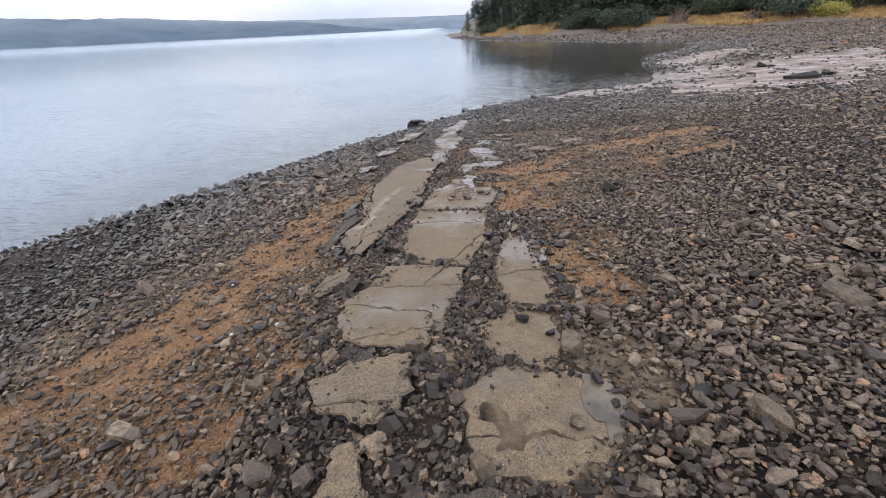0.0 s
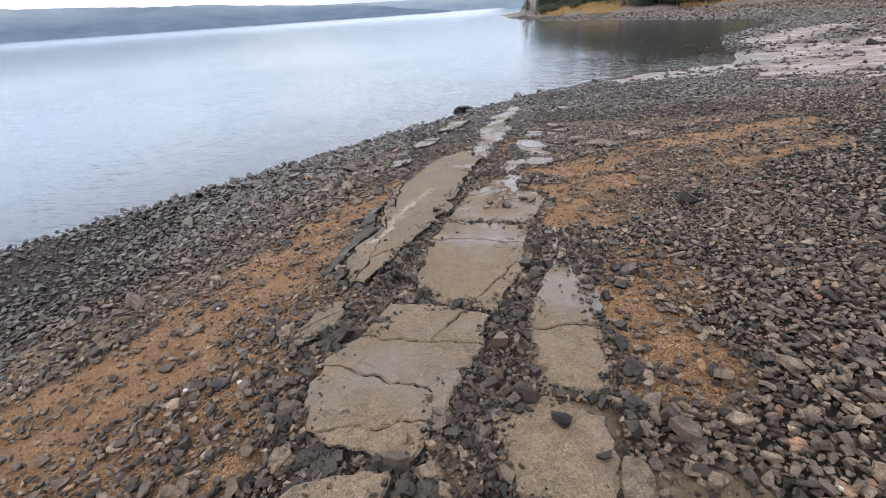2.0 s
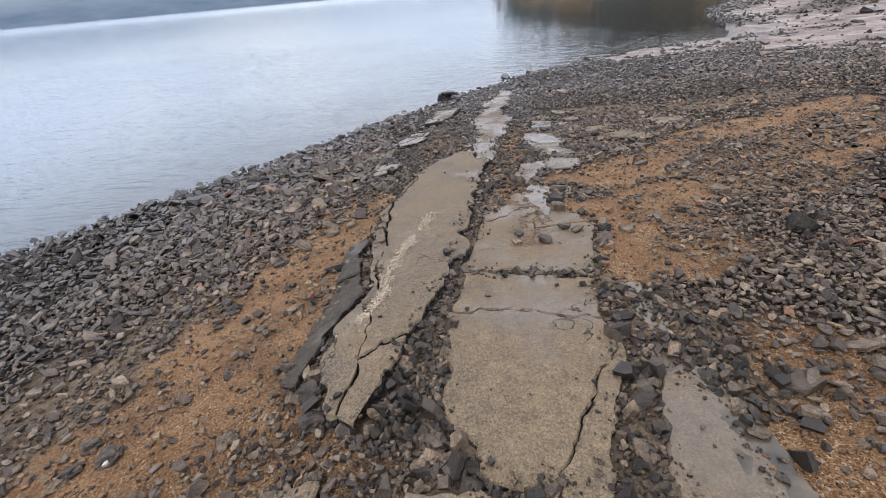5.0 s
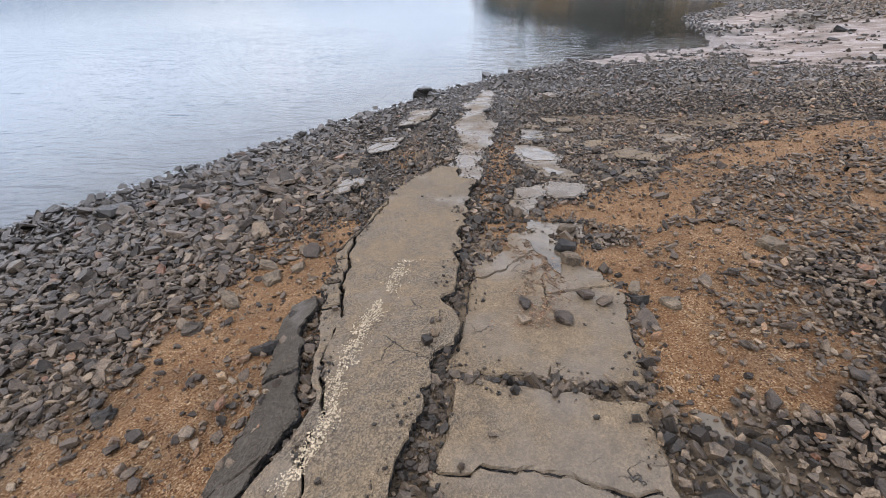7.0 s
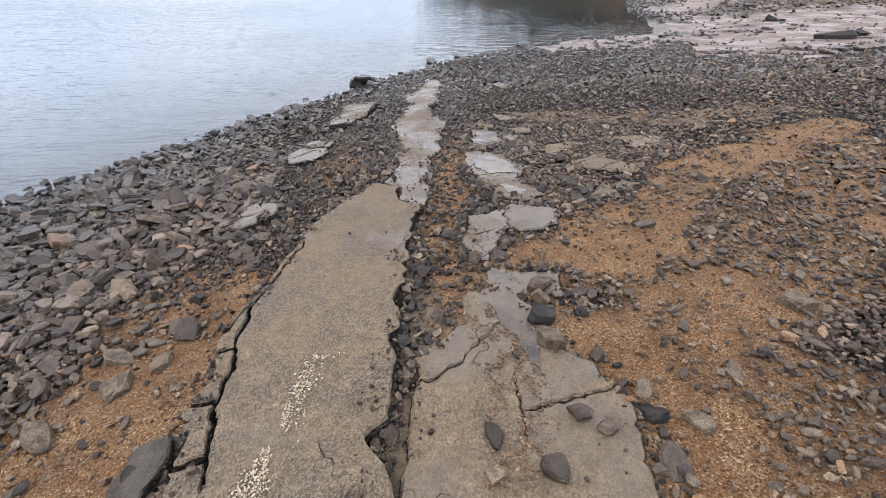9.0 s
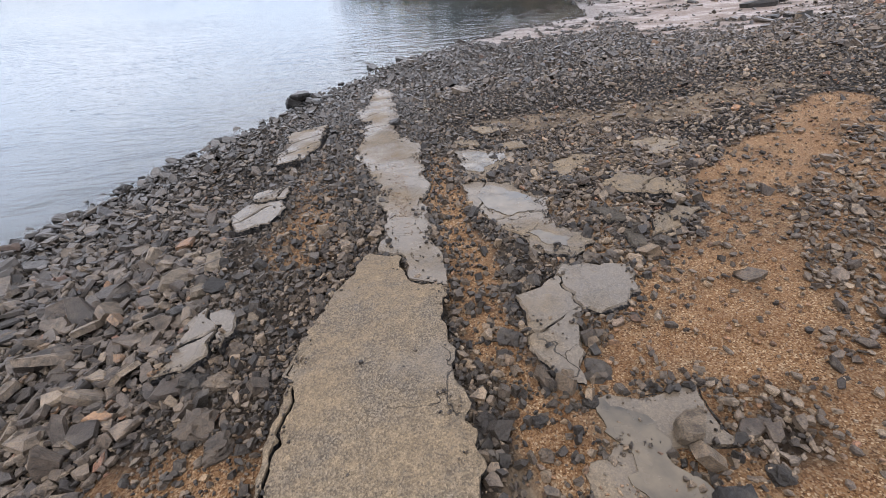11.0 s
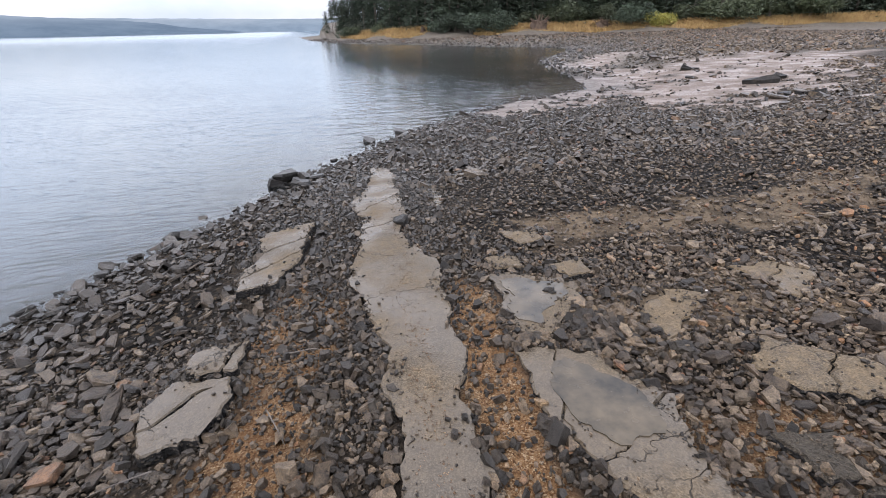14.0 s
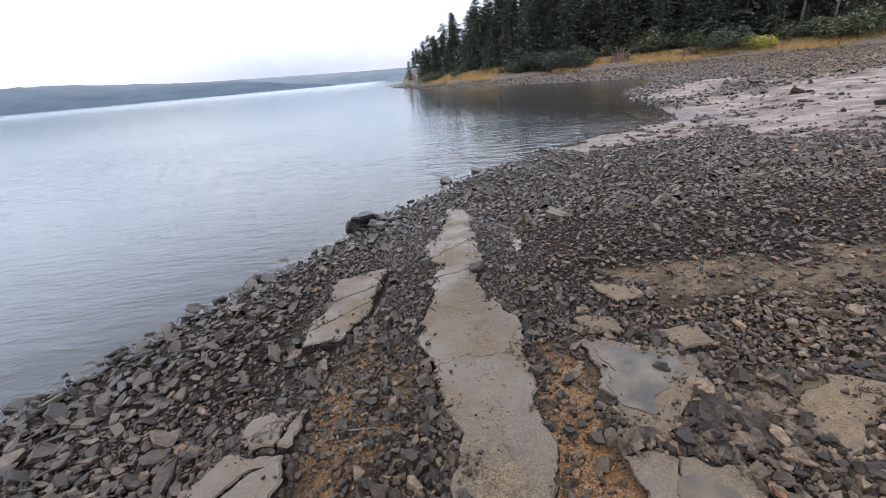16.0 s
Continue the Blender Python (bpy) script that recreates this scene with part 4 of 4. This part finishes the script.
def slab_litter():
    r = np.random.default_rng(33)
    px, py, ph = [], [], []
    for poly, height, *_ in SLABS:
        p = np.array(poly)
        lo, hi = p.min(0), p.max(0)
        k = int(np.prod(hi - lo) * 900)
        x, y = r.uniform(lo[0], hi[0], k), r.uniform(lo[1], hi[1], k)
        d = edge_dist(poly, x, y)
        ok = inside(poly, x, y) & (r.random(k) < np.where(d < 0.07, 0.5 - 6 * d, 0.018))
        px, py, ph = px + list(x[ok]), py + list(y[ok]), ph + [height] * int(ok.sum())
    x, y, ph = np.array(px), np.array(py), np.array(ph)
    size = np.clip(0.004 * np.exp(r.normal(0, 0.6, len(x))), 0.002, 0.016)
    co, tri = stone_arrays(x, y, slab_top(x, y, ph) + size * 0.3, size, np.full(len(x), 0.6), 0.3, r, 5)
    me = mesh_from("loose_chips", co, tri)
    me.materials.append(mat_tar)
    tagged(new("loose_chips", me), "dark asphalt chips lying on the road slabs", "rubble", kind="stuff")


slab_litter()
crumbs()


# ---- puddles ----
def puddle(poly, on=None):
    """Standing water: on the ground, or on a slab of that height."""
    p = ragged(poly, 0.03, 0.06)
    x, y = p[:, 0], p[:, 1]
    z = ground_z(x, y) * 0.4 + gsmooth(x, y) * 0.6 + 0.012 if on is None else slab_top(x, y, on) + 0.005
    bm = bmesh.new()
    up = [bm.verts.new(c) for c in zip(x, y, z)]
    lo = [bm.verts.new(c) for c in zip(x, y, z - 0.03)]
    bm.faces.new(up)
    for i in range(len(p)):
        j = (i + 1) % len(p)
        bm.faces.new((lo[i], lo[j], up[j], up[i]))
    bmesh.ops.triangulate(bm, faces=[f for f in bm.faces if len(f.verts) > 4])
    bmesh.ops.recalc_face_normals(bm, faces=bm.faces)
    me = bpy.data.meshes.new("puddle")
    bm.to_mesh(me)
    bm.free()
    me.materials.append(mat_puddle)
    tagged(new("puddle", me), "shallow muddy puddle lying on the broken road", "puddle", "puddles")


for outline, on in PUDDLES:
    puddle(outline, on)


# ---- single stones ----
def stone_mesh(name, seed, flat, n=9, long=0.5):
    r = np.random.default_rng(seed)
    one = np.ones(1)
    co, tri = stone_arrays(0 * one, 0 * one, 0 * one, one, flat * one, 0.0, r, n, long)
    return mesh_from(name, co, tri)


def clod_mesh(name, seed):
    """A crumbling lump of tar and aggregate, about two units across."""
    bm = bmesh.new()
    bmesh.ops.create_icosphere(bm, subdivisions=3, radius=0.9)
    for v in bm.verts:
        c = v.co.copy()
        lump = noise.noise(c * 1.3 + Vector((seed, 0, 0))) * 0.45 + noise.noise(c * 3.1 + Vector((0, seed, 0))) * 0.26
        grit = noise.cell(c * 5.0 + Vector((seed, seed, 0))) * 0.16
        v.co = c * (1 + lump + grit)
        v.co.z *= 0.62
    me = bpy.data.meshes.new(name)
    bm.to_mesh(me)
    bm.free()
    return me


KINDS = {"shale": (mat_stone, "flat angular grey shale stone lying on the beach"), "tan": (mat_tan_rock, "buff brown blocky stone lying on the shingle"),
         "dark": (mat_dark_rock, "dark wet blocky rock on the beach"), "tar": (mat_tar_lump, "black lump of broken asphalt")}
STONE_MESHES = {}
for kind, (mat, _) in KINDS.items():
    for k in range(6):
        me = stone_mesh("stone", 100 + k * 7 + len(kind), {"shale": 0.3, "tan": 0.5, "dark": 0.55, "tar": 0.6}[kind] * (0.8 + 0.08 * k), 9)
        if kind == "tar":
            me = clod_mesh("asphalt_lump", 150 + k)
        me.materials.append(mat)
        STONE_MESHES[kind, k] = me


def stone(x, y, size, kind, k=0, yaw=0.0, tilt=8.0, lift=0.0, stretch=(1, 1, 1), group="loose stones"):
    ob = new("asphalt_lump" if kind == "tar" else "stone", STONE_MESHES[kind, k % 6])
    z = gz(x, y) + size * 0.2 * stretch[2] + lift
    ob.matrix_basis = pose(x, y, z, tilt, tilt * 0.6, yaw) @ Matrix.Diagonal((size * stretch[0], size * stretch[1], size * stretch[2], 1))
    return tagged(ob, KINDS[kind][1], "asphalt lump" if kind == "tar" else "stone", "lumps of broken asphalt" if kind == "tar" else group)


def set_stones(kind, places):
    """Single stones at x, y with their size and shape."""
    for i, (x, y, size, k) in enumerate(places):
        stone(x, y, size, kind, k, i * 67.0, 6 + (i * 5) % 9, 0.03 if on_slabs(np.array([x]), np.array([y]))[0] else 0.0)


set_stones("tan", [(2.51, 2.23, 0.125, 1), (1.41, 1.32, 0.085, 2), (1.03, 1.22, 0.05, 4), (0.68, 1.9, 0.09, 5), (0.54, 1.31, 0.04, 3), (-1.62, 8.6, 0.1, 1), (0.52, 6.27, 0.075, 0), (0.44, 5.8, 0.075, 3), (1.86, 5.93, 0.08, 4), (0.88, 5.28, 0.05, 5), (0.75, 5.46, 0.05, 1), (-1.87, 8.48, 0.12, 2), (-1.67, 8.27, 0.09, 0), (-1.24, 7.74, 0.06, 1), (-1.55, 6.0, 0.06, 3), (-1.7, 5.85, 0.075, 4), (-1.82, 6.1, 0.07, 0)])
set_stones("tan", [(-1.6, 6.3, 0.06, 1), (-1.9, 5.6, 0.075, 5), (-1.75, 7.95, 0.07, 0)])
set_stones("dark", [(2.07, 5.14, 0.12, 2), (-4.53, 8.0, 0.2, 1), (0.44, 2.18, 0.035, 4), (0.33, 11.56, 0.1, 0), (1.6, 17.95, 0.16, 3), (-1.55, 8.25, 0.08, 4), (0.46, 5.98, 0.085, 5), (0.72, 5.34, 0.05, 2), (-1.42, 5.05, 0.06, 4)])
set_stones("shale", [(1.07, 3.63, 0.085, 3), (1.86, 13.28, 0.17, 5), (-2.0, 7.9, 0.08, 2), (0.77, 6.2, 0.05, 1), (1.54, 6.95, 0.07, 2), (0.68, 5.12, 0.075, 0), (0.24, 5.14, 0.06, 4), (0.05, 5.3, 0.045, 1), (0.02, 5.14, 0.04, 3), (0.42, 5.36, 0.05, 5), (0.5, 5.28, 0.045, 2), (1.2, 5.5, 0.05, 2)])
set_stones("tar", [(0.85, 2.55, 0.07, 1), (0.78, 2.3, 0.06, 2), (-1.75, 8.05, 0.08, 3), (-2.2, 5.0, 0.06, 5), (-2.6, 4.6, 0.06, 0), (-1.42, 7.0, 0.09, 3), (-1.5, 7.3, 0.08, 4), (-1.36, 7.25, 0.075, 1), (-1.3, 6.85, 0.07, 0), (-2.05, 5.36, 0.07, 2), (-2.13, 4.68, 0.06, 3)])
# layered dark block at the water's edge and the boulders by the flats
for i, (x, y, size, lift, st) in enumerate([(-1.1, 14.75, 0.2, 0.0, (1.3, 0.9, 0.8)), (-1.0, 14.85, 0.2, 0.13, (1.4, 0.8, 0.6)), (-0.85, 14.6, 0.15, 0.0, (1.2, 1, 0.9)), (-0.72, 14.35, 0.14, 0.0, (1.2, 1, 0.9)), (-0.5, 14.75, 0.12, 0.0, (1.3, 1, 0.8)), (-1.5, 14.4, 0.1, 0.0, (1.2, 1, 0.8))]):
    stone(x, y, size, "dark", i + 2, 25 + 31 * i, 13 - 3 * i, lift, st, "rocks at the water's edge")
# stones standing out of the shallows
for i, (x, y, size) in enumerate([(0.75, 17.2, 0.16), (-0.15, 15.9, 0.07), (-2.35, 13.0, 0.08), (-2.9, 12.15, 0.07), (-3.35, 11.6, 0.06), (-4.6, 9.8, 0.08), (-5.7, 8.35, 0.09), (-6.1, 7.8, 0.07)]):
    ob = stone(x, y, size, "dark", i, 53.0 * i, 6, 0.0, (1.2, 0.9, 0.8), "rocks at the water's edge")
    ob.location.z = WATER + size * 0.1
for i, (x, y, size) in enumerate([(12.4, 16.6, 0.3), (13.2, 17.0, 0.22), (13.7, 16.6, 0.26), (14.2, 17.3, 0.2), (15.6, 19.6, 0.42), (9.5, 17.2, 0.14), (7.6, 18.6, 0.12), (15.2, 22.6, 0.2), (17.5, 25.0, 0.3), (13.5, 28.4, 0.24), (17, 20.2, 0.3)]):
    stone(x, y, size, "dark" if i % 3 else "shale", i, 40.0 * i, 5, 0.0, (1.2, 0.9, 0.7), "boulders by the sand flats")


def scattered_stones():
    r = np.random.default_rng(41)
    made = 0
    while made < 170:
        x, y = r.uniform(-4.5, 4.5), r.uniform(0.6, 12.5)
        ax, ay = np.array([x]), np.array([y])
        if not inside(LAND, ax, ay)[0] or on_slabs(ax, ay)[0] or (road_mask(ax, ay)[0] > 0.3 and r.random() < 0.7) or (zone(SAND, ax, ay)[0] > 0.4 and r.random() < 0.6):
            continue
        u = r.random()
        kind = "tan" if u < 0.16 else "shale"
        stone(x, y, r.uniform(0.026, 0.046) * (1.15 if x < -1.5 else 1.0), kind, int(r.integers(6)), r.uniform(0, 360), r.uniform(-12, 12), 0.012, (1.15, 0.95, r.uniform(0.7, 1.1)))
        made += 1


scattered_stones()


def asphalt_lumps():
    r = np.random.default_rng(43)
    for poly, height, kind, _ in SLABS:
        if height < 0.024 and kind == "silt":
            continue
        for _ in range(3 if len(poly) < 9 else 7):
            i = int(r.integers(len(poly)))
            a, b, t = np.array(poly[i]), np.array(poly[(i + 1) % len(poly)]), r.random()
            c = np.array(poly).mean(0)
            p = a + (b - a) * t
            p = p + (p - c) / np.linalg.norm(p - c) * r.uniform(0.05, 0.16)
            if on_slabs(p[:1], p[1:])[0]:
                continue
            stone(float(p[0]), float(p[1]), r.uniform(0.03, 0.07), "tar", int(r.integers(6)), r.uniform(0, 360), r.uniform(-20, 20), 0.0, (1, 1, r.uniform(0.8, 1.2)), "lumps of broken asphalt")
    for cx, cy, k in ((1.07, 9.0, 26), (-0.8, 2.0, 10), (-1.3, 3.0, 8), (-0.7, 10.6, 8), (-2.2, 3.2, 6), (-1.45, 8.0, 8)):
        for _ in range(k):
            stone(cx + r.normal(0, 0.16), cy + r.normal(0, 0.2), r.uniform(0.03, 0.075), "tar", int(r.integers(6)), r.uniform(0, 360), r.uniform(-20, 20), 0.0, (1, 1, r.uniform(0.8, 1.2)), "lumps of broken asphalt")


asphalt_lumps()


# ---- the wooded cape ----
LOOKOUT = (-0.4, 7.7)


def bank_at(azimuth, inland):
    """A place behind the edge of the bank, by compass direction from the middle of the lower beach."""
    a = radians(azimuth)
    d = Vector((math.sin(a), math.cos(a)))
    for (x0, y0), (x1, y1) in zip(BANK, BANK[1:]):
        ex, ey = x1 - x0, y1 - y0
        det = d.x * -ey + ex * d.y
        if abs(det) < 1e-9:
            continue
        bx, by = x0 - LOOKOUT[0], y0 - LOOKOUT[1]
        s, t = (bx * -ey + ex * by) / det, (d.x * by - d.y * bx) / det
        if s > 0 and -1e-6 <= t <= 1:
            return LOOKOUT[0] + d.x * (s + inland), LOOKOUT[1] + d.y * (s + inland)
    return None


def tube(path, radii, sides=7):
    """A tapered limb through the points."""
    co, faces = [], []
    for p, r in zip(path, radii):
        for i in range(sides):
            a = 2 * math.pi * i / sides
            co.append((p[0] + math.cos(a) * r, p[1] + math.sin(a) * r, p[2]))
    for k in range(len(path) - 1):
        for i in range(sides):
            j = (i + 1) % sides
            faces.append((k * sides + i, k * sides + j, (k + 1) * sides + j, (k + 1) * sides + i))
    return np.array(co), np.array(faces)


def conifer_meshes(seed, bare, width, blunt):
    """Trunk and crown of a spruce one metre high; bare is the share of trunk without green."""
    r = np.random.default_rng(seed)
    co, faces = tube([(0, 0, -0.03), (0.004, 0, 0.3), (0, 0.004, 0.65), (0, 0, 0.99)], (0.014, 0.011, 0.007, 0.001))
    trunk = mesh_from("trunk", co, faces)
    trunk.materials.append(mat_bark)
    v, f = [], []
    z = bare
    while z < 0.985:
        t = (z - bare) / (1 - bare)
        reach = 1.2 * width * (1 - t) ** blunt * r.uniform(0.6, 1.2) + 0.01
        if t < 0.12:
            reach *= 0.6 + 3 * t
        for b in range(int(r.integers(6, 9))):
            a = r.uniform(0, 2 * np.pi)
            ln = reach * r.uniform(0.4, 1.2)
            droop = r.uniform(0.1, 0.45)
            for k in range(9):
                s = ((k + r.random()) / 9) ** 0.65
                cx, cy, cz = math.cos(a) * ln * s, math.sin(a) * ln * s, z - droop * ln * s * s + r.normal(0, 0.004)
                w = 0.0155 * (1.1 - 0.4 * s) * r.uniform(0.7, 1.4) * (1 - 0.5 * t)
                for _ in range(2):
                    e = r.normal(0, 1, (3, 3)) * w * np.array([1.4, 1.4, 0.6])
                    i = len(v)
                    v += [(cx + e[j, 0], cy + e[j, 1], cz + e[j, 2] - 0.3 * w) for j in range(3)]
                    f.append((i, i + 1, i + 2))
        z += r.uniform(0.016, 0.032)
    crown = mesh_from("crown", np.array(v), np.array(f))
    crown.materials.append(mat_needles)
    return trunk, crown


CONIFERS = [conifer_meshes(200 + k, b, w, e) for k, (b, w, e) in enumerate([(0.05, 0.24, 0.6), (0.08, 0.25, 0.42), (0.45, 0.17, 0.42), (0.52, 0.15, 0.36), (0.04, 0.31, 0.5), (0.22, 0.23, 0.4)])]


def conifer(x, y, height, k, yaw):
    trunk, crown = CONIFERS[k % len(CONIFERS)]
    ob = tagged(new("spruce_tree"), "tall dark green spruce at the edge of the wood" if k % 6 not in (2, 3) else "slender conifer with a bare lower trunk in the wood", "tree", "wood on the cape")
    ob.matrix_basis = pose(x, y, gz(x, y) - 0.1, 0, 0, yaw) @ Matrix.Diagonal((height, height, height, 1))
    part("trunk", trunk, ob)
    part("crown", crown, ob)
    return ob


def plant_wood():
    r = np.random.default_rng(51)
    for row, (inland, gap) in enumerate([(5, 2.4), (9, 1.4), (14, 1.3), (20, 1.4), (28, 1.6), (38, 1.8)]):
        az = 3.6 + 0.4 * row
        while az < 66:
            place = bank_at(az, inland + r.uniform(-1.5, 1.8))
            if place is None:
                place = (7 + 0.1 * row, 130 + inland)
            h = np.interp(az, (4, 9, 13, 18, 66), (8, 11.5, 14, 17, 17)) * r.uniform(0.68, 1.2) * (0.75 if row == 0 else 1.0)
            k = int(r.choice([0, 1, 2, 3, 4, 5], p=[0.2, 0.2, 0.15, 0.15, 0.1, 0.2]))
            if row == 0:
                k = int(r.choice([0, 4, 1, 5]))
                if r.random() < 0.3:
                    h *= 0.45
            conifer(*place, h, k, r.uniform(0, 360))
            az += gap * r.uniform(0.7, 1.35)


plant_wood()


def shrub_mesh(seed, mat):
    """A rounded shrub of many small leaf clumps on a few stems, one metre high."""
    r = np.random.default_rng(seed)
    v, f = [], []
    lobes = [(r.uniform(-0.45, 0.45), r.uniform(-0.45, 0.45), r.uniform(0.3, 0.7), r.uniform(0.22, 0.38)) for _ in range(9)]
    for cx, cy, cz, rad in lobes:
        for _ in range(330):
            d = r.normal(0, 1, 3)
            d = d / np.linalg.norm(d) * rad * r.uniform(0.65, 1.1)
            c = np.array([cx, cy, max(0.05, cz + d[2] * 0.9)]) + np.array([d[0], d[1], 0])
            e = r.normal(0, 1, (3, 3)) * 0.027
            i = len(v)
            v += [tuple(c + e[j]) for j in range(3)]
            f.append((i, i + 1, i + 2))
    crown = mesh_from("crown", np.array(v), np.array(f))
    crown.materials.append(mat)
    co, faces = tube([(0, 0, -0.1), (0.05, 0.03, 0.3), (0.1, 0.05, 0.6)], (0.04, 0.03, 0.01), 6)
    stem = mesh_from("stem", co, faces)
    stem.materials.append(mat_bark)
    return stem, crown


SHRUBS = {"green": [shrub_mesh(300 + k, mat_shrub) for k in range(3)], "yellow": [shrub_mesh(310, mat_yellow)], "dark": [shrub_mesh(320 + k, mat_needles) for k in range(2)]}
SHRUB_LABELS = {"green": "dull green rounded shrub on the grassy bank", "yellow": "small shrub with yellowing leaves on the bank", "dark": "dense dark evergreen bush on the bank"}


def shrub(azimuth, inland, height, kind, k=0, wide=1.3):
    place = bank_at(azimuth, inland)
    if place is None:
        return
    ob = tagged(new("shrub"), SHRUB_LABELS[kind], "shrub", "shrubs on the bank")
    stem, crown = SHRUBS[kind][k % len(SHRUBS[kind])]
    ob.matrix_basis = pose(*place, gz(*place) - 0.05, 0, 0, azimuth * 37) @ Matrix.Diagonal((height * wide, height * wide, height, 1))
    part("stem", stem, ob)
    part("crown", crown, ob)


for az, inland, h, kind in [(5.3, 0.5, 2.2, "dark"), (6.4, 2.5, 2.5, "green"), (9.0, 3.0, 2.2, "green"), (16.6, 1.0, 2.6, "dark"), (18.5, 2.2, 3.2, "dark"), (20.4, 1.2, 3.6, "dark"), (22.6, 0.6, 4.4, "dark"),
                            (24.0, 0.6, 3.2, "dark"), (30.5, 4.0, 4.0, "green"), (33.0, 4.5, 4.6, "green"), (35.4, 4.0, 3.6, "green"), (38.6, 1.5, 4.2, "dark"), (41.6, 1.0, 3.4, "yellow"),
                            (46.6, 3.0, 4.4, "green"), (48.6, 2.5, 5.2, "green"), (51.5, 3.0, 5.0, "green"), (54.5, 3.0, 5.0, "green"), (27.0, 5.0, 3.0, "green"), (43.8, 4.0, 3.6, "green")]:
    shrub(az, inland, h, kind, int(az))


def bank_grass():
    r = np.random.default_rng(61)
    spots = []
    for az in np.arange(5.0, 64, 0.035):
        thick = fnoise(np.array([az * 0.5]), np.array([3.0]), 3)[0]
        if 15.2 < az < 24.4 and thick < 0.62:
            continue
        for _ in range(int(4 + 8 * thick)):
            place = bank_at(az + r.normal(0, 0.1), r.uniform(-0.9, 4.2))
            if place:
                spots += [place] * 3
    p = np.array(spots) + r.normal(0, 0.15, (len(spots), 2))
    z = ground_z(p[:, 0], p[:, 1])
    m = len(p)
    a, h, w = r.uniform(0, 6.28, m), r.uniform(0.35, 1.0, m), r.uniform(0.05, 0.11, m)
    dx, dy = np.cos(a) * w, np.sin(a) * w
    low1 = np.stack([p[:, 0] - dx, p[:, 1] - dy, z - 0.05], 1)
    low2 = np.stack([p[:, 0] + dx, p[:, 1] + dy, z - 0.05], 1)
    tip = np.stack([p[:, 0] + r.normal(0, 0.3, m), p[:, 1] + r.normal(0, 0.3, m), z + h], 1)
    co = np.stack([low1, low2, tip], 1).reshape(-1, 3)
    me = mesh_from("bank_grass", co, np.arange(3 * m).reshape(-1, 3))
    me.materials.append(mat_grass)
    tagged(new("bank_grass", me), "dry orange-brown grass tufts along the bank edge", "grass", kind="stuff")


bank_grass()


def uprooted_stump(azimuth, inland, width, height, seed):
    """Root plate of a fallen tree, standing on edge."""
    place = bank_at(azimuth, inland)
    r = np.random.default_rng(seed)
    ob = tagged(new("uprooted_stump"), "weathered root plate of a fallen tree on the bank", "tree stump", "stumps on the bank")
    ob.matrix_basis = pose(*place, gz(*place) - 0.1, 0, 0, -azimuth)
    co, tri = stone_arrays(np.zeros(1), np.zeros(1), np.full(1, height * 0.4), np.full(1, height * 0.3), np.full(1, 0.9), 0.1, r, 11)
    co = co * np.array([width / height * 0.9, 0.5, 1.0])
    me = mesh_from("root_ball", co, tri)
    me.materials.append(mat_roots)
    part("root_ball", me, ob)
    for k in range(40):
        a = r.uniform(-0.3, math.pi + 0.3)
        ln = r.uniform(0.75, 1.15)
        tip = np.array([math.cos(a) * width * 0.5 * ln, r.normal(0, 0.3), height * 0.35 + math.sin(a) * height * 0.6 * ln])
        mid = tip * 0.5 + np.array([0, 0, height * 0.2]) + r.normal(0, 0.12, 3)
        base = np.array([r.normal(0, width * 0.1), 0, height * 0.38])
        co, faces = tube([base, mid, tip], (0.26, 0.15, 0.03), 5)
        me = mesh_from("root", co, faces)
        me.materials.append(mat_roots)
        part("root", me, ob)


uprooted_stump(28.6, 0.6, 4.6, 3.4, 71)
uprooted_stump(35.6, 1.2, 4.0, 2.2, 72)
uprooted_stump(14.7, 1.0, 1.4, 1.7, 73)


# ---- twigs and pale flecks ----
def twig(x, y, length, yaw, bend, lift=0.05):
    z = gz(x, y) + lift
    co, faces = tube([(0, 0, 0), (0, bend * 0.5, length * 0.35), (0, bend, length * 0.7), (0, bend * 0.6, length)], (0.004, 0.0035, 0.0028, 0.001), 5)
    me = mesh_from("twig", co, faces)
    me.materials.append(mat_bark)
    ob = tagged(new("twig", me), "thin dark bare twig lying on the ground", "twig", "twigs")
    ob.matrix_basis = pose(x, y, z, 86, 0, yaw)


for x, y, length, yaw, bend, lift in [(0.33, 1.2, 0.14, 8, 0.01, 0.06), (-0.9, 9.0, 0.3, 20, 0.04, 0.04), (-0.8, 9.45, 0.22, 70, 0.03, 0.04), (-1.5, 8.6, 0.35, -50, 0.03, 0.05),
                                      (0.55, 2.75, 0.12, 50, 0.01, 0.04), (-1.4, 8.85, 0.25, -70, 0.02, 0.05)]:
    twig(x, y, length, yaw, bend, lift)

n_white = Nodes("white_quartz")
mat_white = n_white.done(n_white.ramp(n_white.noise(60), [(0.3, (0.2, 0.185, 0.16)), (0.7, (0.32, 0.30, 0.27))]), 0.5)
white_mesh = stone_mesh("pebble", 501, 0.6, 7)
white_mesh.materials.append(mat_white)
for i, (x, y, size) in enumerate([(-1.28, 2.45, 0.018), (-1.62, 2.42, 0.016), (1.35, 1.93, 0.009), (3.4, 5.2, 0.014), (2.0, 9.1, 0.012), (-2.1, 3.4, 0.014)]):
    ob = tagged(new("pebble", white_mesh), "small white quartz pebble on the grit", "pebble", "white pebbles")
    ob.matrix_basis = pose(x, y, gz(x, y) + 0.03, 10, 5, 50 * i) @ Matrix.Diagonal((size, size, size, 1))
